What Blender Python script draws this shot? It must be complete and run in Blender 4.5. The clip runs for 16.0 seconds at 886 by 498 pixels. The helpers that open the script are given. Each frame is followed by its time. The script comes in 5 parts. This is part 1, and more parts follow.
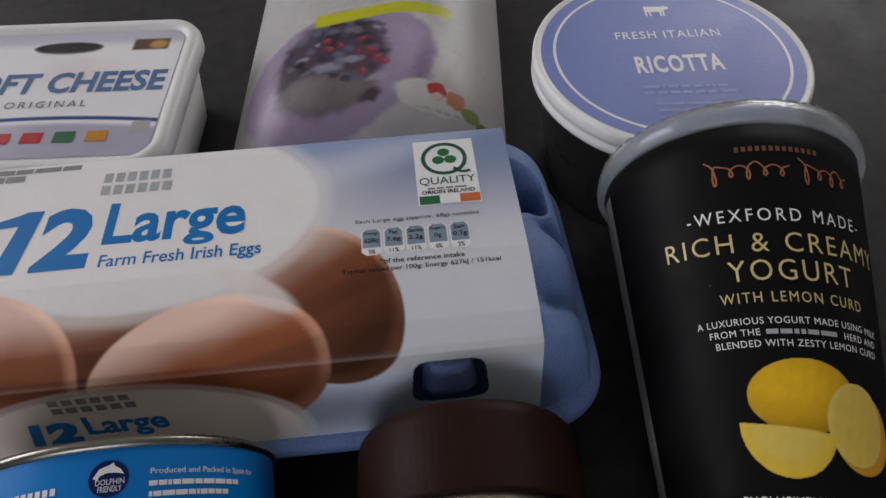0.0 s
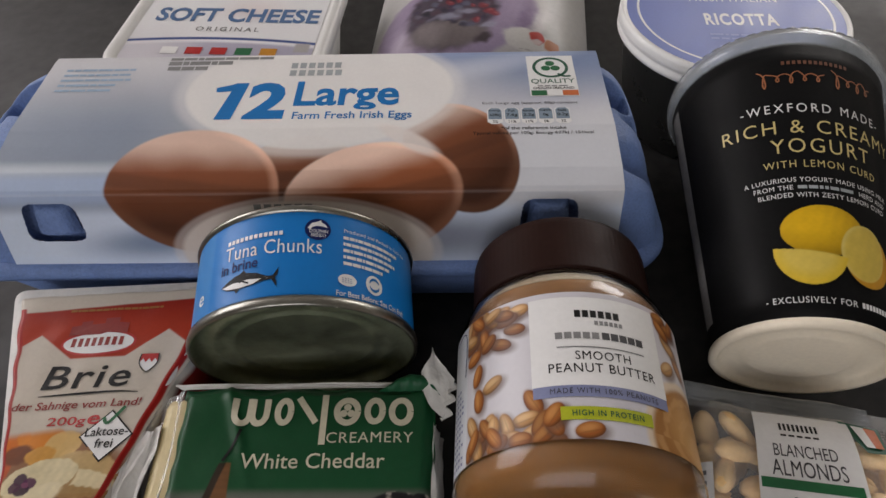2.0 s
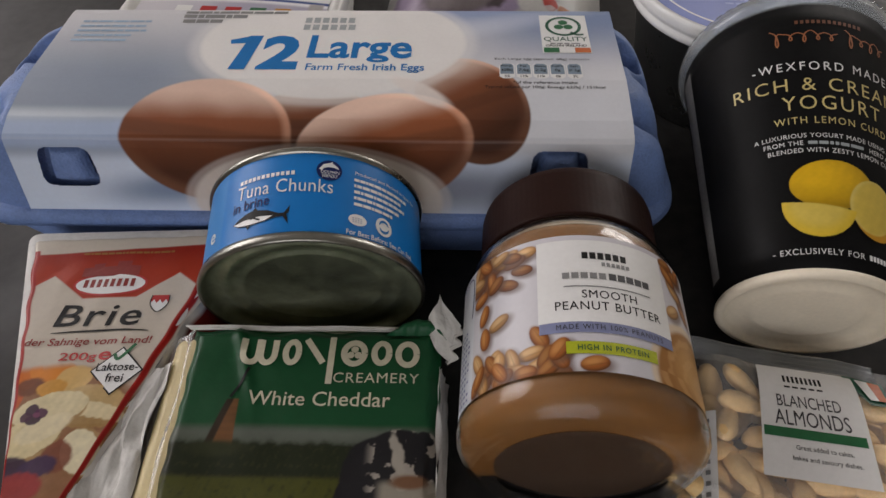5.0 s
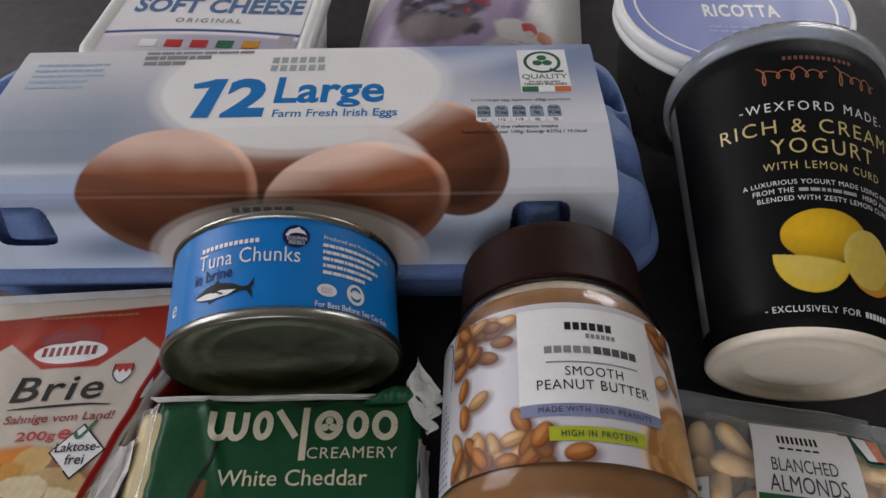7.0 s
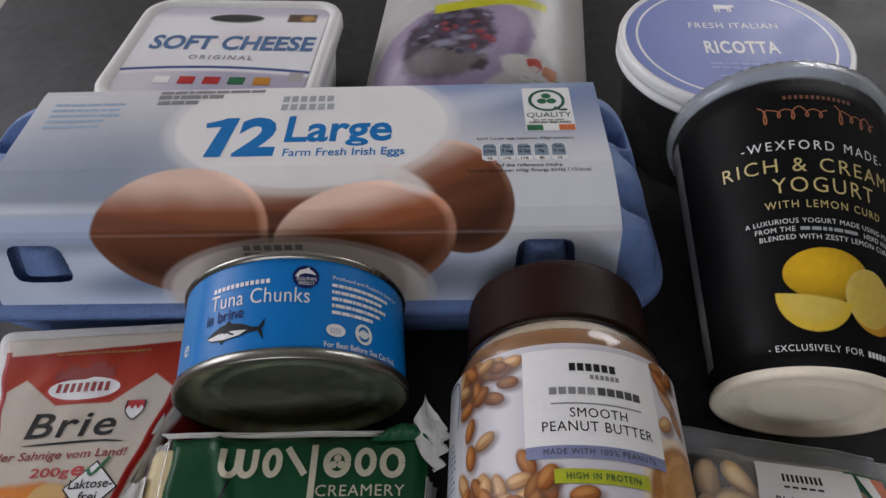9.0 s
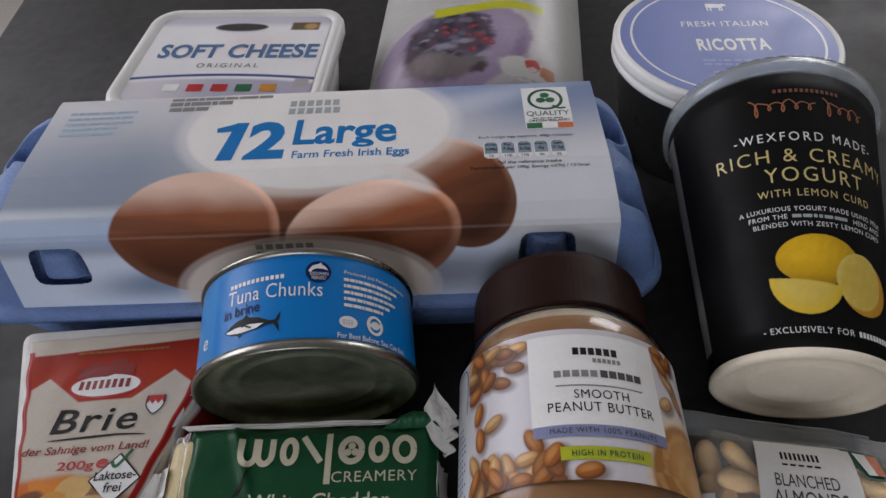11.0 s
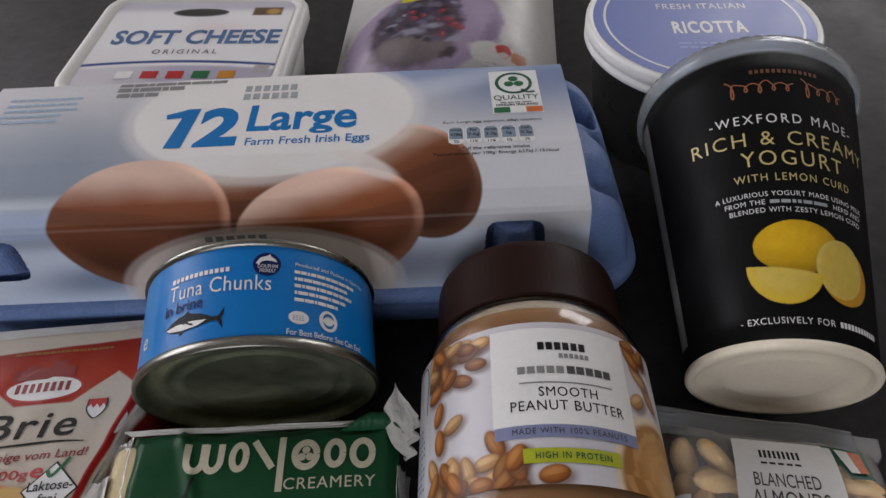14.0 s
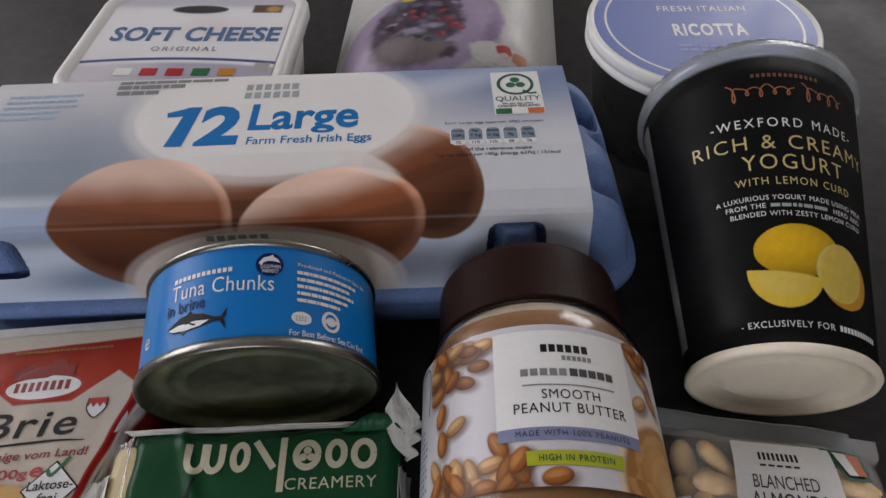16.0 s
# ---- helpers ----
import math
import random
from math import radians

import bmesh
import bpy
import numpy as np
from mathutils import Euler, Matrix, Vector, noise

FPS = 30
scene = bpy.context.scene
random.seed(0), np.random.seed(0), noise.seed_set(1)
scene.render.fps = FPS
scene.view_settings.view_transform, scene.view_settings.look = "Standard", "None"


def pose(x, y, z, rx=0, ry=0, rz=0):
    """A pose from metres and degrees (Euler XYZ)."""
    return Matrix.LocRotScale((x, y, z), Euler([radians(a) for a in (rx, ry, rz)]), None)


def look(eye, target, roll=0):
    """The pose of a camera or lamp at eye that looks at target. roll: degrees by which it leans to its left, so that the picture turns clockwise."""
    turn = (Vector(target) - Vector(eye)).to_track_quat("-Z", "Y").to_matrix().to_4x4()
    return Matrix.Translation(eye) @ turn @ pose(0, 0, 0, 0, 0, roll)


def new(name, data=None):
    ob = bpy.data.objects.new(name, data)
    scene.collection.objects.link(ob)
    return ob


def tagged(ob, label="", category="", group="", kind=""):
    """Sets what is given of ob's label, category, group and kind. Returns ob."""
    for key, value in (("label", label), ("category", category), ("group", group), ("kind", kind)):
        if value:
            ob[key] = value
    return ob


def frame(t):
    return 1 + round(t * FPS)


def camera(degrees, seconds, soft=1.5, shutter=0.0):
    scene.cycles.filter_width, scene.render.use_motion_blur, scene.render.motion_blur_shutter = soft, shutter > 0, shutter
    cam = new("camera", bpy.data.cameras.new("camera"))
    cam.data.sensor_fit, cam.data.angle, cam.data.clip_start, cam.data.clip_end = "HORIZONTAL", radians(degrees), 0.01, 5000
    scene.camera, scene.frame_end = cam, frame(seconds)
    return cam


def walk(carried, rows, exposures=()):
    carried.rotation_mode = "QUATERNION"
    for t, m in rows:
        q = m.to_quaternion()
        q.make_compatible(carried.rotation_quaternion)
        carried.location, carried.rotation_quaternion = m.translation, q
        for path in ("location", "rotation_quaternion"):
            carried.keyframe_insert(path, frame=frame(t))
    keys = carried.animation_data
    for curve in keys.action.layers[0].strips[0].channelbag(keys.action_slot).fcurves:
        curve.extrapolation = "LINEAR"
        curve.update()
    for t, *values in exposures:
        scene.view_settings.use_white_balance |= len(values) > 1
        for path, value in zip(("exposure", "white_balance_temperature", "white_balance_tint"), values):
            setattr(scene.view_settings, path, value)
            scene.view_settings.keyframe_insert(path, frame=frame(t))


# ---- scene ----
cam = camera(66.9, 16.0)
PATH = [
    (0, (0.00801, 0.01090, 0.23646), (-0.00961, 1.22592, -1.35207), -2.04),
    (0.5, (0.01057, -0.00661, 0.24295), (0.02689, 1.23511, -1.32481), -1.16),
    (1, (-0.00036, -0.03738, 0.24198), (-0.04404, 1.23387, -1.30140), -0.47),
    (1.5, (-0.00826, -0.06402, 0.24645), (-0.09680, 1.22169, -1.28297), -0.46),
    (2, (-0.01440, -0.08148, 0.24615), (-0.15845, 1.21403, -1.27072), -1.73),
    (2.5, (-0.01756, -0.09178, 0.23786), (-0.16542, 1.21318, -1.27051), -1.69),
    (3, (-0.01534, -0.09794, 0.24151), (-0.15529, 1.21006, -1.26498), -1.17),
    (3.2, (-0.01477, -0.10045, 0.23912), (-0.15388, 1.21239, -1.26325), -1.19),
    (5.3, (-0.01395, -0.09304, 0.23653), (-0.18352, 1.18170, -1.29523), -1.38),
    (5.5, (-0.01563, -0.09006, 0.23724), (-0.19102, 1.18223, -1.29590), -1.97),
    (6, (-0.02124, -0.07949, 0.23744), (-0.20293, 1.19323, -1.29461), -2.49),
    (6.5, (-0.01678, -0.07017, 0.24074), (-0.17630, 1.19987, -1.29599), -2.03),
    (7, (-0.01152, -0.06946, 0.24252), (-0.14510, 1.19670, -1.29987), -1.60),
    (7.5, (-0.01012, -0.06749, 0.24455), (-0.14079, 1.22403, -1.27693), -1.48),
    (8, (-0.00989, -0.06922, 0.24811), (-0.14814, 1.22871, -1.26723), -1.64),
    (8.5, (-0.00920, -0.06645, 0.24857), (-0.15578, 1.23929, -1.25927), -1.74),
    (9, (-0.01131, -0.06671, 0.25038), (-0.16962, 1.23900, -1.25629), -2.36),
    (11.5, (-0.01216, -0.07700, 0.25515), (-0.17702, 1.24756, -1.23427), -3.80),
    (12, (-0.01238, -0.07605, 0.25386), (-0.18086, 1.25726, -1.22732), -3.85),
    (12.5, (-0.01163, -0.07712, 0.25298), (-0.17321, 1.26150, -1.22418), -3.71),
    (13, (-0.01120, -0.07564, 0.25012), (-0.17166, 1.26628, -1.22417), -3.61),
    (13.5, (-0.00511, -0.06952, 0.24369), (-0.14845, 1.24869, -1.25356), -3.23),
    (14, (-0.00426, -0.06807, 0.24207), (-0.12492, 1.24730, -1.25968), -2.81),
    (14.5, (-0.00485, -0.06778, 0.24209), (-0.11848, 1.24560, -1.26194), -2.55),
    (15, (-0.00634, -0.06684, 0.24197), (-0.11277, 1.24591, -1.26314), -2.33),
    (15.5, (-0.00656, -0.06705, 0.24217), (-0.11308, 1.24494, -1.26360), -2.08),
    (16, (-0.00721, -0.06742, 0.24314), (-0.10907, 1.24333, -1.26403), -1.81),
]
walk(cam, [(t, look(eye, target, roll)) for t, eye, target, roll in PATH], [(0, -0.08, 6350, 10), (0.5, 0.03, 6350, 10), (1.0, 0.12, 6430, 10), (1.5, 0.14, 6650, 10), (2.0, 0.11, 6760, 10), (2.5, 0.05, 6860, 10), (3.0, 0.08, 6860, 10), (5.5, 0.0, 6760, 10), (6.0, 0.0, 6540, 10), (6.5, 0.0, 6450, 10), (7.5, 0.0, 6350, 10), (8.5, -0.01, 6250, 10), (13, -0.01, 6280, 10), (14.5, -0.05, 6430, 10), (16, -0.04, 6430, 10)])

# ---- world and light: a grey day through a wide window, a pale room ----
world = bpy.data.worlds.new("sky")
scene.world = world
world.use_nodes = True
wn = world.node_tree.nodes
sky = wn.new("ShaderNodeTexSky")
sky.sky_type, sky.sun_disc, sky.sun_elevation, sky.sun_rotation = "NISHITA", False, radians(35), radians(250)
world.node_tree.links.new(sky.outputs[0], wn["Background"].inputs[0])
wn["Background"].inputs[1].default_value = 0.10


def area(name, eye, target, w, h, power, colour):
    lamp = bpy.data.lights.new(name, "AREA")
    lamp.shape, lamp.size, lamp.size_y, lamp.energy, lamp.color = "RECTANGLE", w, h, power, colour
    ob = new(name, lamp)
    ob.matrix_world = look(eye, target)
    return ob


area("window_light", (-1.96, 0.95, 0.95), (0.0, 0.55, 0.25), 1.5, 1.15, 27.0, (0.97, 0.92, 0.95))
area("window_light_rear", (-0.2, -1.46, 0.72), (-0.05, 0.6, 0.2), 1.1, 0.8, 7.8, (0.95, 0.93, 0.98))
# unseen lamp, added to brighten the table's far right
area("added_light_far", (1.3, 2.36, 0.95), (0.15, 0.3, 0.1), 1.0, 0.8, 17.0, (0.98, 0.93, 0.92))

# ---- materials ----


def mat(name, colour, rough=0.5, metal=0.0, vary=0.12, scale=60, bump=0.05, fine=600, coat=0.0, glass=0.0, ior=1.45, vcol=False, spec=0.5):
    """A surface with stains at one scale and grain at a finer one; vcol: colours come from the printed picture on the mesh."""
    m = bpy.data.materials.new(name)
    m.use_nodes = True
    n, l = m.node_tree.nodes, m.node_tree.links
    b = n["Principled BSDF"]
    tc = n.new("ShaderNodeTexCoord")
    n1, n2 = n.new("ShaderNodeTexNoise"), n.new("ShaderNodeTexNoise")
    n1.inputs["Scale"].default_value, n1.inputs["Detail"].default_value = scale, 5
    n2.inputs["Scale"].default_value, n2.inputs["Detail"].default_value = fine, 3
    l.new(tc.outputs["Object"], n1.inputs["Vector"])
    l.new(tc.outputs["Object"], n2.inputs["Vector"])
    mx = n.new("ShaderNodeMath")
    mx.operation = "ADD"
    l.new(n1.outputs[0], mx.inputs[0])
    l.new(n2.outputs[0], mx.inputs[1])
    mr = n.new("ShaderNodeMapRange")
    mr.inputs[1].default_value, mr.inputs[2].default_value = 0.6, 1.4
    mr.inputs[3].default_value, mr.inputs[4].default_value = 1 - vary, 1 + vary
    l.new(mx.outputs[0], mr.inputs[0])
    mul = n.new("ShaderNodeVectorMath")
    mul.operation = "SCALE"
    l.new(mr.outputs[0], mul.inputs["Scale"])
    if vcol:
        at = n.new("ShaderNodeAttribute")
        at.attribute_name = "print"
        l.new(at.outputs["Color"], mul.inputs[0])
    else:
        mul.inputs[0].default_value = colour
    l.new(mul.outputs[0], b.inputs["Base Color"])
    rr = n.new("ShaderNodeMapRange")
    rr.inputs[1].default_value, rr.inputs[2].default_value = 0.3, 0.7
    rr.inputs[3].default_value, rr.inputs[4].default_value = rough * 0.85, min(1, rough * 1.15)
    l.new(n1.outputs[0], rr.inputs[0])
    l.new(rr.outputs[0], b.inputs["Roughness"])
    b.inputs["Metallic"].default_value, b.inputs["IOR"].default_value = metal, ior
    b.inputs["Coat Weight"].default_value, b.inputs["Coat Roughness"].default_value = coat, 0.08
    b.inputs["Transmission Weight"].default_value, b.inputs["Specular IOR Level"].default_value = glass, spec
    if bump:
        bp = n.new("ShaderNodeBump")
        bp.inputs["Strength"].default_value, bp.inputs["Distance"].default_value = bump, 0.002
        l.new(mx.outputs[0], bp.inputs["Height"])
        l.new(bp.outputs[0], b.inputs["Normal"])
    return m


M = {
    "table": mat("dark_slate_laminate", (0.022, 0.0213, 0.0206), 0.60, vary=0.65, scale=20, bump=0.03, fine=120, spec=0.24),
    "table_edge": mat("black_edge", (0.02, 0.02, 0.02), 0.5),
    "wall": mat("wall_paint", (0.42, 0.40, 0.37), 0.9, vary=0.05, scale=3, fine=80),
    "ceiling": mat("ceiling_paint", (0.56, 0.55, 0.53), 0.95, vary=0.04, scale=3, fine=80),
    "floor": mat("pale_floor", (0.5, 0.48, 0.45), 0.5, vary=0.1, scale=5, fine=90),
    "frame": mat("white_frame", (0.75, 0.75, 0.74), 0.4, vary=0.05),
    "pane": mat("window_glass", (0.95, 0.97, 0.97), 0.03, vary=0.0, bump=0, glass=1.0),
    "pulp": mat("blue_moulded_pulp", (0.16, 0.25, 0.50), 0.62, vary=0.18, scale=90, bump=0.35, fine=900),
    "print_card": mat("printed_card", (1, 1, 1), 0.40, vary=0.03, scale=30, bump=0.02, vcol=True, spec=0.3),
    "print_film": mat("printed_film", (1, 1, 1), 0.38, vary=0.05, scale=50, bump=0.05, vcol=True, spec=0.22),
    "print_gloss": mat("printed_gloss_label", (1, 1, 1), 0.36, vary=0.03, scale=40, bump=0.015, vcol=True, spec=0.25),
    "white": mat("white_plastic", (0.74, 0.74, 0.72), 0.38, vary=0.04, bump=0.02),
    "ivory": mat("ivory_base_card", (0.86, 0.78, 0.63), 0.5, vary=0.06, bump=0.04),
    "black": mat("black_print", (0.010, 0.010, 0.010), 0.5, vary=0.1, spec=0.2),
    "satin_black": mat("satin_black_sleeve", (0.006, 0.006, 0.0062), 0.5, vary=0.2, scale=40, bump=0.03, spec=0.08),
    "charcoal": mat("charcoal_print", (0.045, 0.044, 0.048), 0.45),
    "grey": mat("grey_print", (0.22, 0.22, 0.22), 0.5),
    "pale_grey": mat("pale_grey_print", (0.34, 0.37, 0.38), 0.5),
    "drop_blue": mat("grey_blue_print", (0.20, 0.27, 0.34), 0.5),
    "faint_blue": mat("faint_blue_print", (0.30, 0.42, 0.56), 0.5),
    "egg_blue": mat("blue_lettering", (0.008, 0.165, 0.46), 0.45, vary=0.05, spec=0.25),
    "navy": mat("navy_print", (0.006, 0.014, 0.10), 0.45, spec=0.2),
    "slate_blue": mat("slate_blue_lettering", (0.075, 0.155, 0.31), 0.45),
    "green": mat("green_print", (0.012, 0.13, 0.045), 0.4),
    "dark_green": mat("dark_green_print", (0.008, 0.085, 0.045), 0.4),
    "orange": mat("orange_print", (0.55, 0.13, 0.03), 0.4),
    "copper": mat("copper_foil_print", (0.36, 0.13, 0.055), 0.4, metal=0.2),
    "dull_copper": mat("dull_copper_print", (0.16, 0.06, 0.03), 0.45),
    "dull_amber": mat("dull_amber_print", (0.30, 0.12, 0.015), 0.45),
    "soft_blue": mat("pale_periwinkle_print", (0.27, 0.33, 0.60), 0.45),
    "seam_grey": mat("worn_card_edge", (0.20, 0.195, 0.19), 0.55, vary=0.3),
    "gold": mat("pale_gold_print", (0.62, 0.50, 0.20), 0.4),
    "cream": mat("cream_print", (0.62, 0.58, 0.44), 0.45),
    "paper": mat("white_print", (0.78, 0.78, 0.77), 0.4, vary=0.04),
    "red": mat("red_print", (0.45, 0.02, 0.02), 0.4),
    "dark_red": mat("dark_red_print", (0.25, 0.018, 0.014), 0.42),
    "lilac": mat("lilac_print", (0.20, 0.225, 0.38), 0.45),
    "lime": mat("lime_print", (0.40, 0.44, 0.012), 0.45),
    "amber": mat("amber_print", (0.55, 0.24, 0.02), 0.4),
    "tin": mat("bare_tin", (0.50, 0.49, 0.44), 0.22, metal=1.0, vary=0.06, scale=80, bump=0.03),
    "tin_seam": mat("dull_tin_seam", (0.27, 0.265, 0.235), 0.3, metal=1.0, vary=0.15, scale=80, bump=0.05),
    # green tint and mottling put dim greenish reflections into the tin's colour
    "tin_base": mat("green_tinted_tin_base", (0.30, 0.33, 0.24), 0.46, metal=0.85, vary=0.35, scale=45, bump=0.35, fine=140),
    "lid_brown": mat("dark_brown_plastic", (0.020, 0.0075, 0.0055), 0.5, vary=0.15, bump=0.03, spec=0.10),
    "glass": mat("jar_glass", (0.97, 0.98, 0.97), 0.07, vary=0.0, bump=0.06, fine=70, scale=30, glass=1.0, ior=1.32),
    "butter": mat("peanut_butter", (0.165, 0.066, 0.010), 0.6, vary=0.18, scale=45, bump=0.05),
    # darker copy of the peanut butter; the base's shade is in the colour
    "butter_shaded": mat("shaded_peanut_butter", (0.045, 0.020, 0.006), 0.7, vary=0.25),
    "residue": mat("smeared_peanut_butter", (0.30, 0.25, 0.18), 0.5, vary=0.3, scale=70),
    "frost": mat("frosted_clear_plastic", (0.60, 0.63, 0.65), 0.14, vary=0.10, bump=0.12, glass=0.84, ior=1.25, coat=0.3),
    "film": mat("clear_film", (0.97, 0.97, 0.97), 0.10, vary=0.0, bump=0.5, fine=160, scale=45, glass=0.84, ior=1.14, spec=1.0, coat=0.7),
    "wrap": mat("milky_wrap", (0.66, 0.65, 0.62), 0.5, vary=0.15, bump=0.35, fine=200, spec=0.35),
    "ricotta_blue": mat("periwinkle_print", (0.165, 0.215, 0.50), 0.45, vary=0.05),
    "tub_dark": mat("charcoal_tub", (0.035, 0.035, 0.033), 0.3, vary=0.2),
    "cheese": mat("pale_cheddar", (0.66, 0.55, 0.30), 0.5, vary=0.08),
    "almond": mat("blanched_almond", (0.85, 0.585, 0.27), 0.5, vary=0.16, scale=120, bump=0.2),
}

# ---- mesh helpers ----


def link(name, me, material, parent=None, label="", smooth=True):
    me.materials.append(material)
    if smooth:
        me.shade_smooth()
    ob = new(name, me)
    ob.parent = parent
    if label:
        ob["label"] = label
    return ob


def part(name, bm, material, parent, label="", smooth=True):
    me = bpy.data.meshes.new(name)
    bm.to_mesh(me)
    bm.free()
    return link(name, me, material, parent, label, smooth)


def thing(name, label, category, m=None, group=""):
    ob = new(name)
    ob.empty_display_size = 0.01
    if m is not None:
        ob.matrix_world = m
    return tagged(ob, label, category, group)


def sheet(P, colours=None, close_u=False, keep=None):
    """A mesh from a grid of points (rows, columns, 3), with printed colours and cut-outs."""
    nr, nc = P.shape[:2]
    me = bpy.data.meshes.new("sheet")
    i = np.arange(nr * nc).reshape(nr, nc)
    if close_u:
        a, b = i[:-1], np.roll(i, -1, axis=1)[:-1]
        c, d = np.roll(i, -1, axis=1)[1:], i[1:]
    else:
        a, b, c, d = i[:-1, :-1], i[:-1, 1:], i[1:, 1:], i[1:, :-1]
    q = np.stack([a, b, c, d], axis=-1).reshape(-1, 4)
    if keep is not None:
        q = q[keep.reshape(-1)]
    me.vertices.add(nr * nc)
    me.vertices.foreach_set("co", P.reshape(-1).astype(np.float32))
    me.loops.add(q.size)
    me.loops.foreach_set("vertex_index", q.reshape(-1).astype(np.int32))
    me.polygons.add(len(q))
    me.polygons.foreach_set("loop_start", np.arange(0, q.size, 4, dtype=np.int32))
    me.update(calc_edges=True)
    me.validate()
    if colours is not None:
        at = me.attributes.new("print", "FLOAT_COLOR", "POINT")
        rgba = np.ones((nr * nc, 4), np.float32)
        rgba[:, :3] = np.clip(colours.reshape(-1, 3), 0, 1)
        at.data.foreach_set("color", rgba.reshape(-1))
    return me


def lathe(profile, seg=96, a0=0.0, a1=360.0):
    """Turn a profile of (radius, along) pairs about the y axis."""
    pr = np.array(profile)
    full = abs(a1 - a0) >= 360
    th = np.radians(np.linspace(a0, a1, seg, endpoint=not full))
    P = np.stack([pr[:, 0, None] * np.sin(th), np.repeat(pr[:, 1, None], len(th), 1), pr[:, 0, None] * np.cos(th)], axis=-1)
    return sheet(P, close_u=full)


def box_bm(x0, x1, y0, y1, z0, z1, bevel=0.0, seg=2):
    bm = bmesh.new()
    bmesh.ops.create_cube(bm, size=1)
    for v in bm.verts:
        v.co = Vector(((x0 + x1) / 2 + v.co.x * (x1 - x0), (y0 + y1) / 2 + v.co.y * (y1 - y0), (z0 + z1) / 2 + v.co.z * (z1 - z0)))
    if bevel:
        bmesh.ops.bevel(bm, geom=bm.edges[:], offset=bevel, segments=seg, affect="EDGES", profile=0.5)
    return bm


def round_rect(w, d, r, n=10):
    pts = []
    for cx, cy, a in ((w - r, d - r, 0), (-w + r, d - r, 90), (-w + r, -d + r, 180), (w - r, -d + r, 270)):
        for k in range(n + 1):
            t = radians(a + 90 * k / n)
            pts.append((cx + r * math.cos(t), cy + r * math.sin(t)))
    return np.array(pts)


def loft(rings, cap0=True, cap1=True):
    """A closed skin over rings of equal length ((n, 3) arrays)."""
    me = sheet(np.array(rings), close_u=True)
    bm = bmesh.new()
    bm.from_mesh(me)
    bm.verts.ensure_lookup_table()
    n, k = len(rings[0]), len(rings)
    if cap0:
        bm.faces.new([bm.verts[i] for i in range(n)][::-1])
    if cap1:
        bm.faces.new([bm.verts[(k - 1) * n + i] for i in range(n)])
    bmesh.ops.recalc_face_normals(bm, faces=bm.faces[:])
    return bm


def smooth_step(a, b, x):
    t = np.clip((x - a) / (b - a), 0, 1)
    return t * t * (3 - 2 * t)


def oval(U, V, cu, cv, a, b, deg=0.0, soft=0.06):
    """1 inside an ellipse, 0 outside, with a soft edge."""
    c, s = math.cos(radians(deg)), math.sin(radians(deg))
    x, y = (U - cu) * c + (V - cv) * s, -(U - cu) * s + (V - cv) * c
    return 1 - smooth_step(1 - soft, 1 + soft, np.sqrt((x / a) ** 2 + (y / b) ** 2))


def band(U, a, b, soft):
    return smooth_step(a - soft, a + soft, U) * (1 - smooth_step(b - soft, b + soft, U))


def over(C, mask, colour):
    return C * (1 - mask[..., None]) + np.array(colour, float) * mask[..., None]


def grain(U, V, size, depth=3):
    """Smooth mottling from sums of waves."""
    rng = np.random.RandomState(7)
    out = np.zeros_like(U)
    for k in range(depth):
        for _ in range(5):
            a, p = rng.rand() * math.pi, rng.rand() * 6.28
            out += np.sin((U * math.cos(a) + V * math.sin(a)) * 6.28 / size * (1.7 ** k) * (0.7 + 0.6 * rng.rand()) + p) / (1.4 ** k)
    return out / 9


LETTERS = {}
INK = 0.42  # how far print stands off its ground, of the offsets given


def letters(text, bold=0.0, shear=0.0, gap=1.0):
    """Points and faces of a line of lettering in the built-in font, in a unit box."""
    key = (text, bold, shear, gap)
    if key not in LETTERS:
        cu = bpy.data.curves.new("lettering", "FONT")
        cu.body, cu.offset, cu.shear, cu.space_character, cu.resolution_u = text, bold, shear, gap, 3
        ob = bpy.data.objects.new("lettering", cu)
        me = bpy.data.meshes.new_from_object(ob)
        co = np.array([v.co[:2] for v in me.vertices])
        lo, hi = co.min(0), co.max(0)
        LETTERS[key] = ((co - lo) / (hi - lo), [tuple(p.vertices) for p in me.polygons])
        bpy.data.meshes.remove(me)
        bpy.data.objects.remove(ob)
        bpy.data.curves.remove(cu)
    return LETTERS[key]


def lettering(text, on, u0, u1, v0, v1, material, parent, bold=0.0, shear=0.0, gap=1.0, arch=0.0, rise=0.0, name="lettering", off=0.00025, label=""):
    """A printed line that fills the box u0..u1, v0..v1 on the surface on(u, v, off); rise: the line climbs to its end."""
    co, faces = letters(text, bold, shear, gap)
    off = off * INK
    me = bpy.data.meshes.new(name)
    pts = [on(u0 + x * (u1 - u0), v0 + y * (v1 - v0) + rise * x + arch * (1 - (2 * x - 1) ** 2), off) for x, y in co]
    me.from_pydata(pts, [], faces)
    me.update()
    return link(name, me, material, parent, label, smooth=False)


def patch(on, u0, u1, v0, v1, material, parent, name="panel", off=0.0002, nu=12, nv=6, skew=0.0, label=""):
    """A flat printed panel on a surface; skew: its top is shifted sideways."""
    off = off * INK
    U, V = np.meshgrid(np.linspace(0, 1, nu + 1), np.linspace(0, 1, nv + 1))
    P = np.array([[on(u0 + (u1 - u0) * U[j, i] + skew * V[j, i], v0 + (v1 - v0) * V[j, i], off) for i in range(nu + 1)] for j in range(nv + 1)])
    return link(name, sheet(P), material, parent, label)


